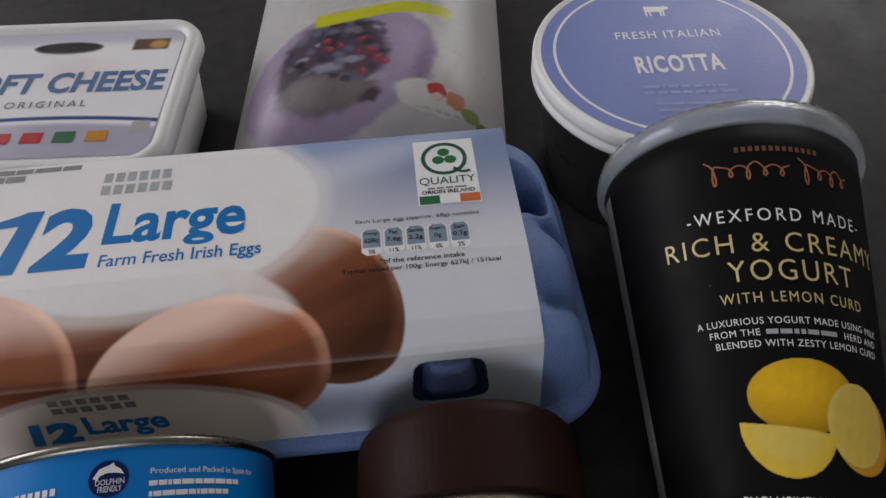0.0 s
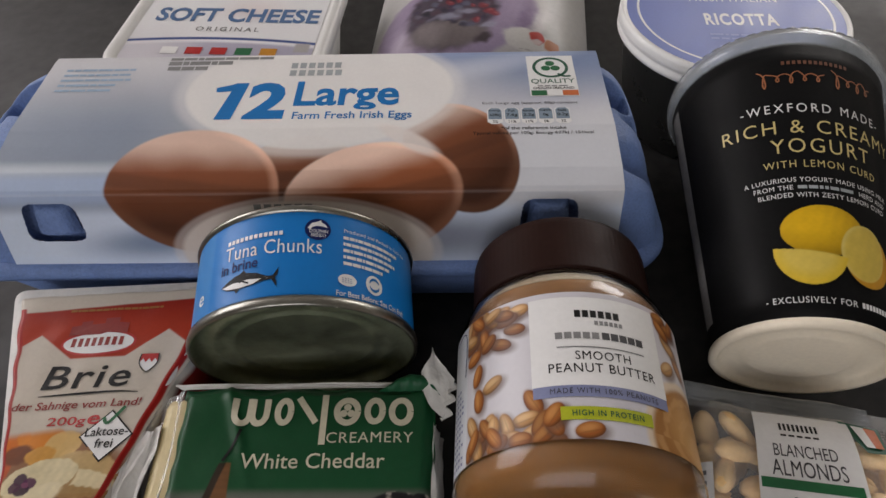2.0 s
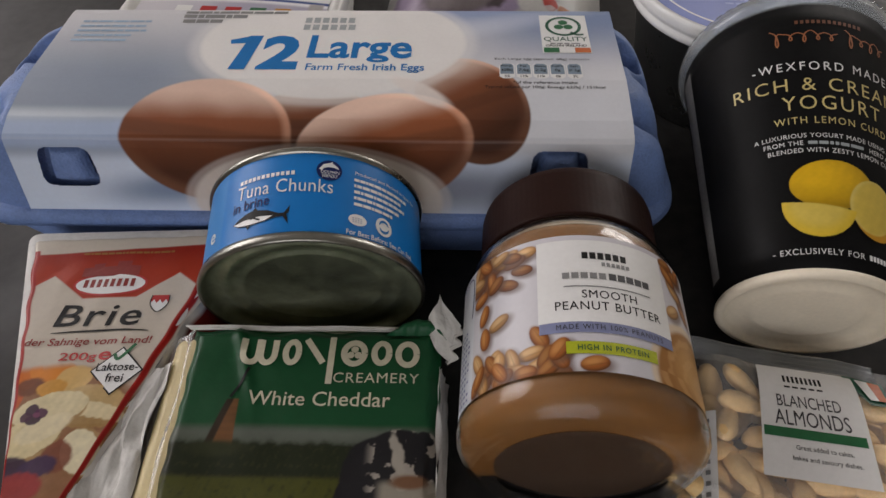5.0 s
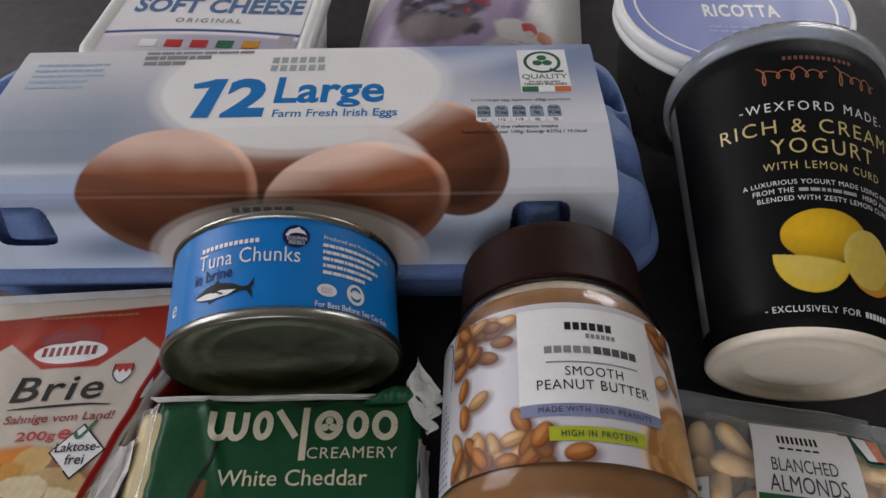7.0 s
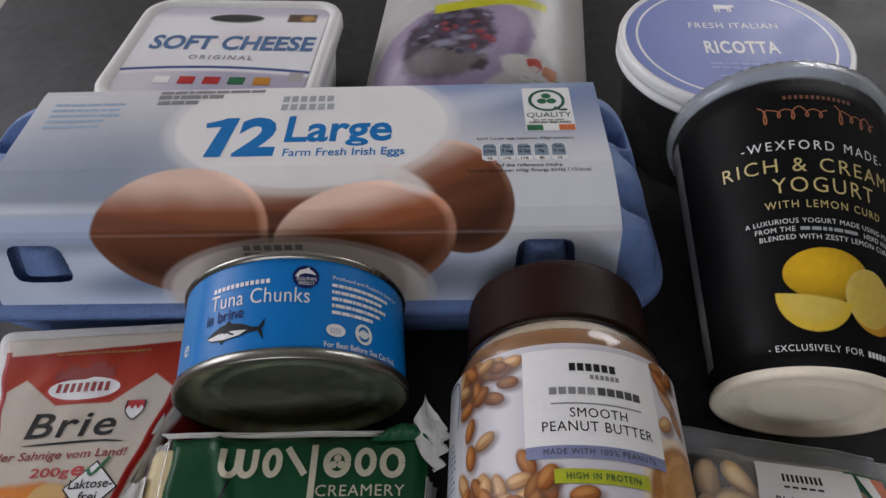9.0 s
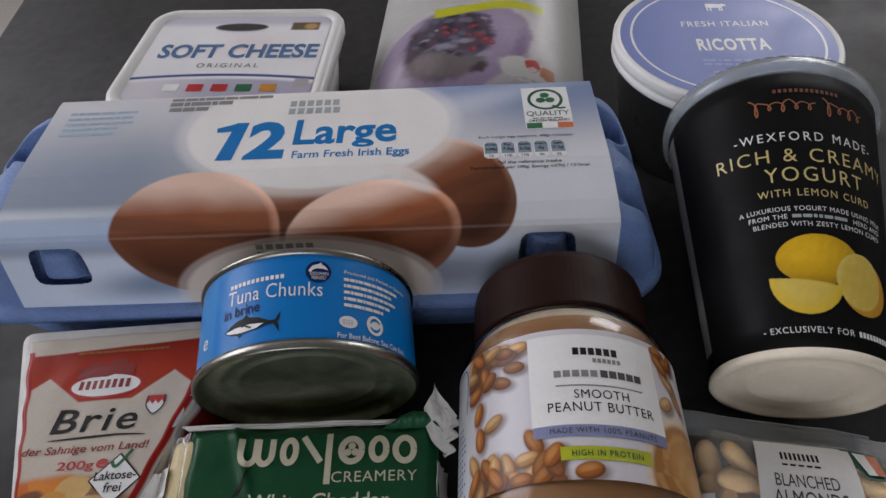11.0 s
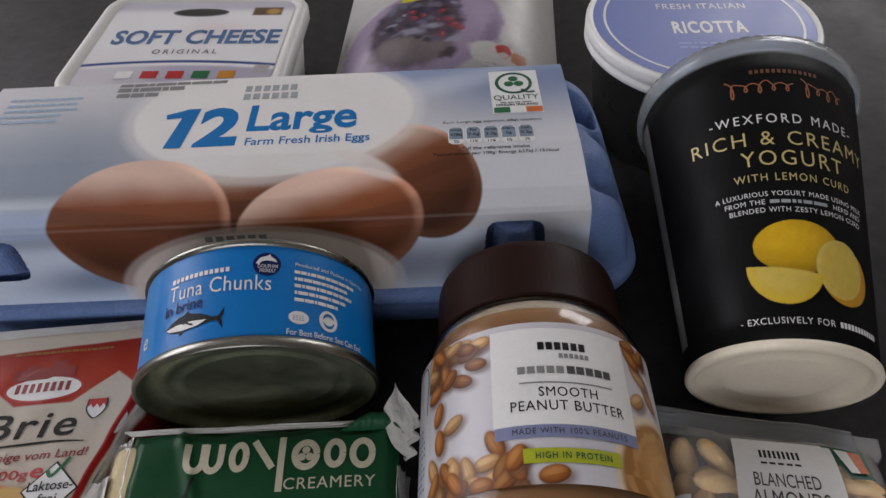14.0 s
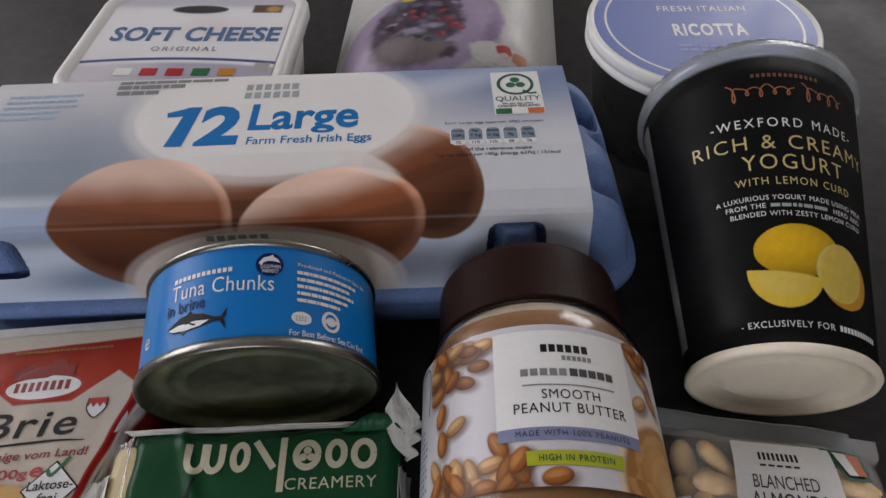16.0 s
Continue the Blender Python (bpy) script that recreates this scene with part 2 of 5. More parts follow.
def blot(on, outline, material, parent, name="emblem", off=0.0003, label=""):
    """A filled flat shape from an outline of (u, v) pairs."""
    off = off * INK
    bm = bmesh.new()
    f = bm.faces.new([bm.verts.new(on(u, v, off)) for u, v in outline])
    bmesh.ops.triangulate(bm, faces=[f])
    return part(name, bm, material, parent, label, smooth=False)


def ring_pts(cu, cv, a, b, n=32, deg=0.0, a0=0, a1=360):
    c, s = math.cos(radians(deg)), math.sin(radians(deg))
    out = []
    for k in range(n):
        t = radians(a0 + (a1 - a0) * k / (n if a1 - a0 >= 360 else n - 1))
        x, y = a * math.cos(t), b * math.sin(t)
        out.append((cu + x * c - y * s, cv + x * s + y * c))
    return out


def stroke(on, pts, w, material, parent, name="stroke", off=0.0003, taper=False, label=""):
    """A ribbon of width w along (u, v) points, smoothed."""
    off = off * INK
    p = np.array(pts, float)
    t = np.linspace(0, len(p) - 1, (len(p) - 1) * 6 + 1)
    k = np.minimum(t.astype(int), len(p) - 2)
    f = (t - k)[:, None]
    p0, p1, p2, p3 = p[np.maximum(k - 1, 0)], p[k], p[k + 1], p[np.minimum(k + 2, len(p) - 1)]
    q = 0.5 * (2 * p1 + (p2 - p0) * f + (2 * p0 - 5 * p1 + 4 * p2 - p3) * f ** 2 + (3 * p1 - p0 - 3 * p2 + p3) * f ** 3)
    d = np.gradient(q, axis=0)
    d /= np.linalg.norm(d, axis=1)[:, None] + 1e-9
    nrm = np.stack([-d[:, 1], d[:, 0]], 1)
    ww = w / 2 * (np.sin(np.linspace(0.25, 2.9, len(q))) if taper else np.ones(len(q)))
    P = np.array([[on(*(a + nn * h), off), on(*(a - nn * h), off)] for a, nn, h in zip(q, nrm, ww)])
    return link(name, sheet(P), material, parent, label)


def word_bars(on, u0, u1, v0, v1, n, material, parent, name="word_mark", rise=0.0, off=0.00028, fill=0.45, rows=1, label=""):
    """Plain blocks that stand for a name, or bars for lines of small print that cannot be read."""
    off = off * INK
    rng = random.Random(int((u0 + 3 * v0) * 1e6) & 0xFFFF)
    small = name in ("small_print", "date_stamp")
    bm, made = bmesh.new(), None
    for r in range(rows):
        h = (v1 - v0) / rows
        b = v0 + h * (rows - 1 - r)
        tall = h * (0.42 if rows > 1 else 1)
        step = (u1 - u0) / n
        end = u1 - (rng.random() * 0.25 * (u1 - u0) if rows > 2 and n > 3 else 0)
        a = u0
        while a < end - step * 0.3:
            cell = step * rng.choice((1, 2, 2, 3)) if small and n > 4 else step
            z = min(a + cell - step * (1 - fill) * (0.8 if small else 1.0), end)
            k = max(1, int((z - a) / 0.003))
            for q in range(k):
                p0, p1 = a + (z - a) * q / k, a + (z - a) * (q + 1) / k
                r0, r1 = rise * (p0 - u0) / (u1 - u0), rise * (p1 - u0) / (u1 - u0)
                bm.faces.new([bm.verts.new(on(*w, off)) for w in ((p0, b + r0), (p1, b + r1), (p1, b + r1 + tall), (p0, b + r0 + tall))])
            a += cell
            if not small:
                made = part(name, bm, material, parent, label, smooth=False)
                bm = bmesh.new()
    return part(name, bm, material, parent, label, smooth=False) if small else made


def shape_row(on, shapes, w, material, parent, off=0.0005, name="word_mark", label=""):
    """A maker's mark as plain shapes side by side: rings, cups and bars, each (kind, u0, u1, v0, v1)."""
    for kind, u0, u1, v0, v1 in shapes:
        cu, cv, a, b = (u0 + u1) / 2, (v0 + v1) / 2, (u1 - u0 - w) / 2, (v1 - v0 - w) / 2
        if kind == "ring":
            pts = ring_pts(cu, cv, a, b, 14) + [(cu + a, cv)]
        elif kind == "cup":
            pts = [(cu - a, cv + b)] + ring_pts(cu, cv - b * 0.2, a, b * 0.8, 7, 0, 180, 360) + [(cu + a, cv + b)]
        elif kind == "slant":
            pts = [(u0 + w / 2, v1 - w / 2), (cu, cv), (u1 - w / 2, v0 + w / 2)]
        else:
            pts = [(cu, v1), (cu, cv), (cu, v0)]
        stroke(on, pts, w, material, parent, name, off, label=label)


def flat(z):
    return lambda u, v, off: (u, v, z + off)

# ---- the room ----
def structure(name, bm, material, label, category):
    return tagged(part(name, bm, material, None, smooth=False), label, category, kind="structure")


def joined(*boxes):
    bm = bmesh.new()
    for b in boxes:
        one = box_bm(*b)
        me = bpy.data.meshes.new("piece")
        one.to_mesh(me)
        one.free()
        bm.from_mesh(me)
        bpy.data.meshes.remove(me)
    return bm


FLOOR, CEIL = -0.75, 1.75
structure("floor", box_bm(-2.2, 2.2, -2.2, 2.6, FLOOR - 0.1, FLOOR), M["floor"], "pale matt floor of the room", "floor")
structure("ceiling", box_bm(-2.2, 2.2, -2.2, 2.6, CEIL, CEIL + 0.1), M["ceiling"], "plain white painted ceiling", "ceiling")
# the north wall's opening only serves the added far light
structure("wall_north", joined((-2.0, 0.75, 2.4, 2.55, FLOOR, CEIL), (1.85, 2.0, 2.4, 2.55, FLOOR, CEIL), (0.75, 1.85, 2.4, 2.55, FLOOR, 0.5), (0.75, 1.85, 2.4, 2.55, 1.4, CEIL)), M["wall"], "pale painted wall with an unseen window", "wall")
structure("wall_east", box_bm(2.0, 2.15, -1.65, 2.55, FLOOR, CEIL), M["wall"], "plain pale painted wall", "wall")
structure("wall_west", joined((-2.15, -2.0, -1.65, 0.15, FLOOR, CEIL), (-2.15, -2.0, 1.75, 2.55, FLOOR, CEIL), (-2.15, -2.0, 0.15, 1.75, FLOOR, 0.35), (-2.15, -2.0, 0.15, 1.75, 1.55, CEIL)), M["wall"], "pale painted wall with a wide window", "wall")
structure("wall_south", joined((-2.0, -0.8, -1.65, -1.5, FLOOR, CEIL), (0.4, 2.0, -1.65, -1.5, FLOOR, CEIL), (-0.8, 0.4, -1.65, -1.5, FLOOR, 0.3), (-0.8, 0.4, -1.65, -1.5, 1.14, CEIL)), M["wall"], "pale painted wall with an unseen window", "wall")


def window(name, m, w, h):
    ob = thing(name, "white framed unseen window that lets in grey daylight", "window", m)
    ob["kind"] = "structure"
    part("window_frame", joined((-w, w, -0.03, 0.03, -h, -h + 0.05), (-w, w, -0.03, 0.03, h - 0.05, h), (-w, -w + 0.05, -0.03, 0.03, -h + 0.05, h - 0.05), (w - 0.05, w, -0.03, 0.03, -h + 0.05, h - 0.05), (-0.025, 0.025, -0.03, 0.03, -h + 0.05, h - 0.05)), M["frame"], ob, smooth=False)
    for a, b in ((-w + 0.05, -0.025), (0.025, w - 0.05)):
        p = part("pane", box_bm(a, b, -0.004, 0.004, -h + 0.05, h - 0.05), M["pane"], ob, smooth=False)
        p.visible_shadow = False


window("window_1", pose(-2.08, 0.95, 0.95, 0, 0, 90), 0.795, 0.595)
window("window_2", pose(-0.2, -1.58, 0.72), 0.595, 0.415)
# assumed window, never in view, set around the added far light
window("added_window_3", pose(1.3, 2.48, 0.95), 0.545, 0.445)

# ---- the table ----
table = thing("table", "dark slate-grey table with a matt mottled top", "table", pose(0.37, 0.12, 0, 0, 0, 9.5))
part("tabletop", box_bm(-0.71, 0.85, -0.52, 0.62, -0.028, 0.0, 0.003), M["table"], table)
for x, y in ((-0.64, -0.45), (0.78, -0.45), (-0.64, 0.55), (0.78, 0.55)):
    part("leg", box_bm(x - 0.03, x + 0.03, y - 0.03, y + 0.03, FLOOR, -0.028, 0.003), M["table_edge"], table)

# ---- egg carton ----
carton = thing("egg_carton", "pale blue moulded pulp egg carton in a printed card sleeve", "egg carton", pose(-0.0945, 0.139, 0, 0, 0, 4.8))
PROFILE = np.array([(0.0500, 0.036), (0.0430, 0.0690), (0.0408, 0.0724), (0.0370, 0.0729), (-0.0125, 0.0733), (-0.021, 0.0722), (-0.034, 0.0700), (-0.0415, 0.0674), (-0.0432, 0.0660), (-0.0442, 0.0630), (-0.0512, 0.0350)])
CUM = np.concatenate([[0], np.cumsum(np.linalg.norm(np.diff(PROFILE, axis=0), axis=1))])
S_BACK, S_CREASE, S_END = CUM[2], CUM[8], CUM[-1]


def on_sleeve(u, s, off=0.0):
    """s runs forward from the back edge of the top."""
    t = s + S_BACK
    e = 0.0008
    v, z = np.interp(t, CUM, PROFILE[:, 0]), np.interp(t, CUM, PROFILE[:, 1])
    dv, dz = np.interp(t + e, CUM, PROFILE[:, 0]) - np.interp(t - e, CUM, PROFILE[:, 0]), np.interp(t + e, CUM, PROFILE[:, 1]) - np.interp(t - e, CUM, PROFILE[:, 1])
    d = math.hypot(dv, dz) + 1e-9
    return (u, v + off * dz / d * 1.0, z - off * dv / d)


def on_top(u, v, off=0.0):
    return on_sleeve(u, 0.0408 - v, off)


def sleeve_print_and_shade(U, S):
    C = np.ones(U.shape + (3,)) * np.array((0.62, 0.62, 0.645))
    cr = S_CREASE - S_BACK
    left = smooth_step(0.02, -0.11, U)
    C = over(C, smooth_step(0.01, -0.075, U) * smooth_step(0.0, 0.055, S) * 0.97, (0.235, 0.285, 0.365))
    C = over(C, smooth_step(0.035, 0.100, U) * (1 - smooth_step(0.008, 0.055, S)) * 0.95, (0.18, 0.245, 0.40))
    C = over(C, oval(U, S, 0.03, -0.004, 0.06, 0.012, 6, 0.7) * 0.8, (0.20, 0.29, 0.52))
    C = over(C, oval(U, S, 0.075, 0.012, 0.035, 0.006, -18, 0.9) * 0.5, (0.62, 0.66, 0.74))
    C = over(C, oval(U, S, 0.10, 0.07, 0.05, 0.022, 0, 0.8) * 0.7, (0.66, 0.69, 0.74))
    C = over(C, left * band(S, cr - 0.014, cr - 0.008, 0.003) * 0.8, (0.62, 0.68, 0.74))
    C = over(C, smooth_step(0.0, -0.06, U) * band(S, cr - 0.009, cr + 0.004, 0.003) * 0.8, (0.47, 0.58, 0.79))
    C = over(C, smooth_step(cr + 0.002, cr + 0.010, S) * 0.9, (0.72, 0.82, 0.97))
    # darker blue patch low on the flank's left
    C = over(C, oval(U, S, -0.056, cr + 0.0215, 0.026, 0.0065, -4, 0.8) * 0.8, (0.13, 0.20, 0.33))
    # dark grey shadow low on the flank's right, put into the sleeve's colour
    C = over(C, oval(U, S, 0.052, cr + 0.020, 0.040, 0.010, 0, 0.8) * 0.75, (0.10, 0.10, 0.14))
    cloud = np.maximum(oval(U, S, 0.004, 0.027, 0.0585, 0.0385, 0, 0.05), 0.5 * oval(U, S, 0.004, 0.027, 0.062, 0.0415, 0, 0.05))
    for cu, cs, a, b, deg, sh in ((0.0640, 0.0665, 0.0215, 0.0290, -24, 0.66), (0.002, 0.078, 0.024, 0.020, 0, 0.62), (-0.0400, 0.083, 0.0340, 0.0290, 8, 0.88), (0.0300, 0.0880, 0.0352, 0.0258, -14, 1.05)):
        if (cu, cs) == (-0.0400, 0.083):
            C = over(C, cloud * 0.97, (0.80, 0.785, 0.765))
        m = oval(U, S, cu, cs, a, b, deg, 0.022)
        c, s_ = math.cos(radians(deg)), math.sin(radians(deg))
        y = (-(U - cu) * s_ + (S - cs) * c) / b
        x = ((U - cu) * c + (S - cs) * s_) / a
        lit = np.clip(0.52 - 0.80 * y - 0.10 * x + 0.04 * grain(U + cu, S, 0.03), 0.05, 1.12)
        tone = np.array((0.38, 0.118, 0.045)) * sh
        pale = np.array((0.82, 0.60, 0.49)) * sh
        col = tone * (0.20 + 0.80 * lit[..., None]) + (pale - tone) * smooth_step(0.70, 1.16, lit)[..., None]
        rho = np.sqrt(x * x + y * y)
        col = col + np.array((0.34, 0.22, 0.16)) * (smooth_step(0.86, 0.97, rho) * smooth_step(-0.2, 0.8, x) * smooth_step(0.7, -0.3, y))[..., None] * sh
        col = col + np.array((0.10, 0.05, 0.03)) * (smooth_step(0.75, 0.95, rho) * smooth_step(0.0, 0.8, y))[..., None] * sh
        col = col * (1 - 0.22 * band(y, -0.12, 0.10, 0.05)[..., None])
        C = C * (1 - m[..., None]) + col * m[..., None]
    C = over(C, oval(U, S, 0.043, 0.0600, 0.014, 0.0040, 34, 0.3) * 0.85, (0.80, 0.74, 0.70))
    C = over(C, oval(U, S, 0.0020, cr + 0.0268, 0.0545, 0.0262, 0, 0.025) * 0.40, (0.76, 0.70, 0.66))
    C = over(C, oval(U, S, 0.0020, cr + 0.0268, 0.0508, 0.0240, 0, 0.03) * 0.90, (0.68, 0.62, 0.57))
    C = over(C, band(S, cr - 0.0009, cr - 0.0002, 0.0004) * 0.10, (0.75, 0.66, 0.62))
    return C * (1 + 0.02 * grain(U, S, 0.03)[..., None])


HOLES = ((-0.0975, 0.0112), (0.0985, 0.0112))
uu, ss = np.linspace(-0.1200, 0.1262, 860), np.linspace(-S_BACK + 0.004, S_END - S_BACK, 440)
U, S = np.meshgrid(uu, ss)
P = np.array([[on_sleeve(u, s, 0.0) for u in uu[:1]] for s in ss])
P = np.repeat(P, len(uu), 1)
P[..., 0] = U
P[..., 2] += 0.00012 * grain(U, S, 0.12) * smooth_step(0.0, 0.03, S)
keep = np.ones((len(ss) - 1, len(uu) - 1), bool)
uc, sc = (uu[:-1] + uu[1:]) / 2, (ss[:-1] + ss[1:]) / 2
UC, SC = np.meshgrid(uc, sc)
for hu, hw in HOLES:
    hs = S_CREASE - S_BACK + 0.0118
    keep &= ~((np.abs((UC - hu) / (hw + 0.09 * (SC - hs))) ** 5 + np.abs((SC - hs) / 0.0088) ** 5) < 1)
sleeve = link("sleeve", sheet(P, sleeve_print_and_shade(U, S), keep=keep), M["print_card"], carton, "white and blue card sleeve printed with brown eggs")
# pulp lid under the sleeve, with lobed ends
gu, gv = np.linspace(-0.1480, 0.1455, 440), np.linspace(-0.0525, 0.0525, 180)
GU, GV = np.meshgrid(gu, gv)
order = np.argsort(PROFILE[:, 0])
mid = np.interp(np.abs(GV) * -1, PROFILE[order, 0], PROFILE[order, 1]) - 0.0022
mid = np.minimum(mid, 0.0705)
t = np.clip((np.abs(GU) - 0.120) / np.where(GU > 0, 0.0255, 0.028), 0, 1)
fall = np.sqrt(np.clip(1 - t ** 2.6, 0, 1))
lobe = 1 - 0.82 * np.exp(-(np.abs(GV - 0.017) / (0.0125 - 0.007 * t)) ** 5) * smooth_step(-0.02, 0.10, t) * (1 - smooth_step(0.52, 0.74, t)) - 0.30 * np.exp(-((GV - 0.002) / 0.004) ** 2) * smooth_step(0.3, 0.8, t) - 0.35 * np.exp(-((GV + 0.026) / 0.006) ** 2) * smooth_step(0.1, 0.6, t)
GZ = 0.034 + (mid - 0.034) * fall * lobe
corner = np.clip((np.abs(GU) - 0.118) / 0.034, 0, 1) ** 2 * 0.014
PV = GV * (1 - corner / 0.0525)
PV *= np.where(np.abs(GU) < 0.118, 0.968, 1.0)
PV += 0.0055 * np.exp(-((np.abs(GU) - 0.098) / 0.014) ** 6) * smooth_step(-0.034, -0.043, GV)
link("lid", sheet(np.stack([GU, PV, GZ], -1)), M["pulp"], carton)
rim = [np.column_stack([round_rect(w, d, r, 8), np.full(36, z)]) for w, d, r, z in ((0.1460, 0.0520, 0.020, 0.0275), (0.1495, 0.0548, 0.022, 0.0285), (0.1502, 0.0555, 0.022, 0.0315), (0.1495, 0.0545, 0.022, 0.0345), (0.1460, 0.0515, 0.020, 0.0350))]
part("flange", loft(rim), M["pulp"], carton)
tray = []
for w, d, r, z in ((0.133, 0.040, 0.02, 0.0), (0.137, 0.0435, 0.02, 0.002), (0.1455, 0.0515, 0.02, 0.0276)):
    ring = round_rect(w, d, r, 30)
    tray.append(np.column_stack([ring * (1 + 0.012 * np.cos(ring[:, :1] / 0.047 * 6.283) * (1 - z / 0.03)), np.full(len(ring), z)]))
part("tray", loft(tray), M["pulp"], carton)
for hu, hw in HOLES:
    U, S = np.meshgrid(np.linspace(-1, 1, 25), np.linspace(0, 1, 25))
    P = np.array([[on_sleeve(hu + 0.0072 * U[j, i] * (1 + 0.22 * S[j, i]), S_CREASE - S_BACK + 0.0045 + 0.0145 * S[j, i], -0.0034 + 0.0050 * (1 - U[j, i] ** 4) * (1 - (2 * S[j, i] - 1) ** 6)) for i in range(25)] for j in range(25)])
    link("locking_tab", sheet(P), M["pulp"], carton, "blue pulp locking tab")
blot(on_top, [(-0.0376, -0.0066), (-0.0306, -0.0066), (-0.0272, 0.0186), (-0.0330, 0.0186)], M["egg_blue"], carton, "numeral", 0.0003)
blot(on_top, [(-0.0404, 0.0122), (-0.0338, 0.0128), (-0.0322, 0.0186), (-0.0352, 0.0172), (-0.0410, 0.0152)], M["egg_blue"], carton, "numeral", 0.0004)
lettering("2", on_top, -0.0262, -0.0090, -0.0066, 0.0187, M["egg_blue"], carton, bold=0.042, shear=0.02, off=0.0003)
lettering("Large", lambda u, v, off: on_top(u, v if v > 0.0018 else 0.0018 + 0.55 * (v - 0.0018), off), -0.0060, 0.0385, -0.0035, 0.0192, M["egg_blue"], carton, bold=0.024, off=0.0003)
lettering("Farm Fresh Irish Eggs", on_top, -0.0052, 0.0442, -0.0084, -0.0022, M["egg_blue"], carton, bold=0.012, off=0.0003)
word_bars(on_top, -0.0108, 0.0125, 0.0293, 0.0335, 6, M["pale_grey"], carton, fill=0.72)
word_bars(on_top, -0.0108, 0.0133, 0.0236, 0.0278, 6, M["pale_grey"], carton, fill=0.72)
CR = S_CREASE - S_BACK


def on_flank(u, v, off=0.0):
    return on_sleeve(u, CR + 0.033 - v, off)


word_bars(on_flank, -0.0165, 0.0075, 0.0264, 0.0288, 6, M["grey"], carton, fill=0.72)
word_bars(on_flank, -0.0165, 0.0085, 0.0230, 0.0254, 6, M["grey"], carton, fill=0.72)
blot(on_flank, [(-0.0272, 0.0095), (-0.0238, 0.0095), (-0.0222, 0.0192), (-0.0254, 0.0192)], M["egg_blue"], carton, "numeral", 0.0003)
lettering("2", on_flank, -0.0220, -0.0120, 0.0095, 0.0192, M["egg_blue"], carton, bold=0.07, shear=0.08)
lettering("Large", on_flank, -0.010, 0.014, 0.0100, 0.0205, M["egg_blue"], carton, bold=0.03)
badge = patch(on_top, 0.0940, 0.1146, 0.0064, 0.0362, M["paper"], carton, "quality_badge", 0.00020, label="white quality badge with a clover and a tricolour bar")
stroke(on_top, ring_pts(0.1042, 0.0272, 0.0072, 0.0070, 14) + [(0.1114, 0.0272)], 0.0014, M["dark_green"], badge, "badge_ring", 0.0004)
stroke(on_top, [(0.1070, 0.0225), (0.1095, 0.0205), (0.1125, 0.0207)], 0.0012, M["dark_green"], badge, "badge_ring", 0.0004)
for a in (90, 210, 330):
    blot(on_top, ring_pts(0.1042 + 0.0024 * math.cos(radians(a)), 0.0278 + 0.0024 * math.sin(radians(a)), 0.0021, 0.0019, 14), M["green"], badge, "clover_leaf", 0.0004)
lettering("QUALITY", on_top, 0.0950, 0.1137, 0.0148, 0.0187, M["dark_green"], badge, bold=0.005, off=0.0004)
word_bars(on_top, 0.0975, 0.1110, 0.0132, 0.0140, 9, M["grey"], badge, "small_print", off=0.0004)
lettering("ORIGIN IRELAND", on_top, 0.0955, 0.1130, 0.0112, 0.0128, M["black"], badge, bold=0.02, off=0.0004)
for k, c in enumerate(("green", "paper", "orange")):
    patch(on_top, 0.0945 + 0.0066 * k, 0.0945 + 0.0066 * (k + 1), 0.0068, 0.0104, M[c], badge, "flag_band", 0.0004, 3, 2)
lettering("Each Large egg (approx. 68g) contains", on_top, 0.0735, 0.1130, 0.0008, 0.0028, M["charcoal"], carton, bold=0.004)
DROP = ((0.25, 0), (0.75, 0), (1, 0.12), (1, 0.86), (0.8, 0.98), (0.2, 0.98), (0, 0.86), (0, 0.12))
for k, (kind, amount, share) in enumerate((("Energy", "628kJ", "5%"), ("Fat", "7.6g", "11%"), ("Saturates", "2.2g", "11%"), ("Sugars", "0g", "0%"), ("Salt", "0.2g", "3%"))):
    a = 0.0752 + 0.0069 * k
    drop = blot(on_top, [(a + 0.0063 * x, -0.0118 + 0.0106 * y) for x, y in DROP], M["paper"], carton, "nutrition_drop", 0.00025, "white nutrition drop with a grey-blue head")
    blot(on_top, [(a + 0.0004 + 0.0055 * x, -0.0088 + 0.0072 * y) for x, y in ((0, 0), (1, 0), (1, 0.82), (0.8, 1), (0.2, 1), (0, 0.82))], M["drop_blue"], drop, "drop_head", 0.0004)
    wide = min(0.0046, 0.0009 * len(kind))
    lettering(kind, on_top, a + 0.00315 - wide / 2, a + 0.00315 + wide / 2, -0.0041, -0.0026, M["black"], drop, bold=0.01, off=0.0006)
    wide = 0.0011 * len(amount) * (0.8 if len(amount) > 4 else 1)
    lettering(amount, on_top, a + 0.00315 - wide / 2, a + 0.00315 + wide / 2, -0.0074, -0.0052, M["black"], drop, bold=0.01, off=0.0006)
    wide = 0.0010 * len(share)
    lettering(share, on_top, a + 0.00315 - wide / 2, a + 0.00315 + wide / 2, -0.0113, -0.0096, M["black"], drop, bold=0.01, off=0.0006)
lettering("*of the reference intake", on_top, 0.0805, 0.1065, -0.0150, -0.0132, M["black"], carton, bold=0.008)
lettering("Typical values per 100g: Energy 627kJ / 151kcal", on_top, 0.0690, 0.1172, -0.0180, -0.0160, M["black"], carton, bold=0.008)
word_bars(on_top, -0.0670, -0.0200, 0.0368, 0.0392, 15, M["grey"], carton, "date_stamp", fill=0.8)
word_bars(on_top, -0.0670, -0.0380, 0.0330, 0.0358, 9, M["grey"], carton, "date_stamp", fill=0.8)
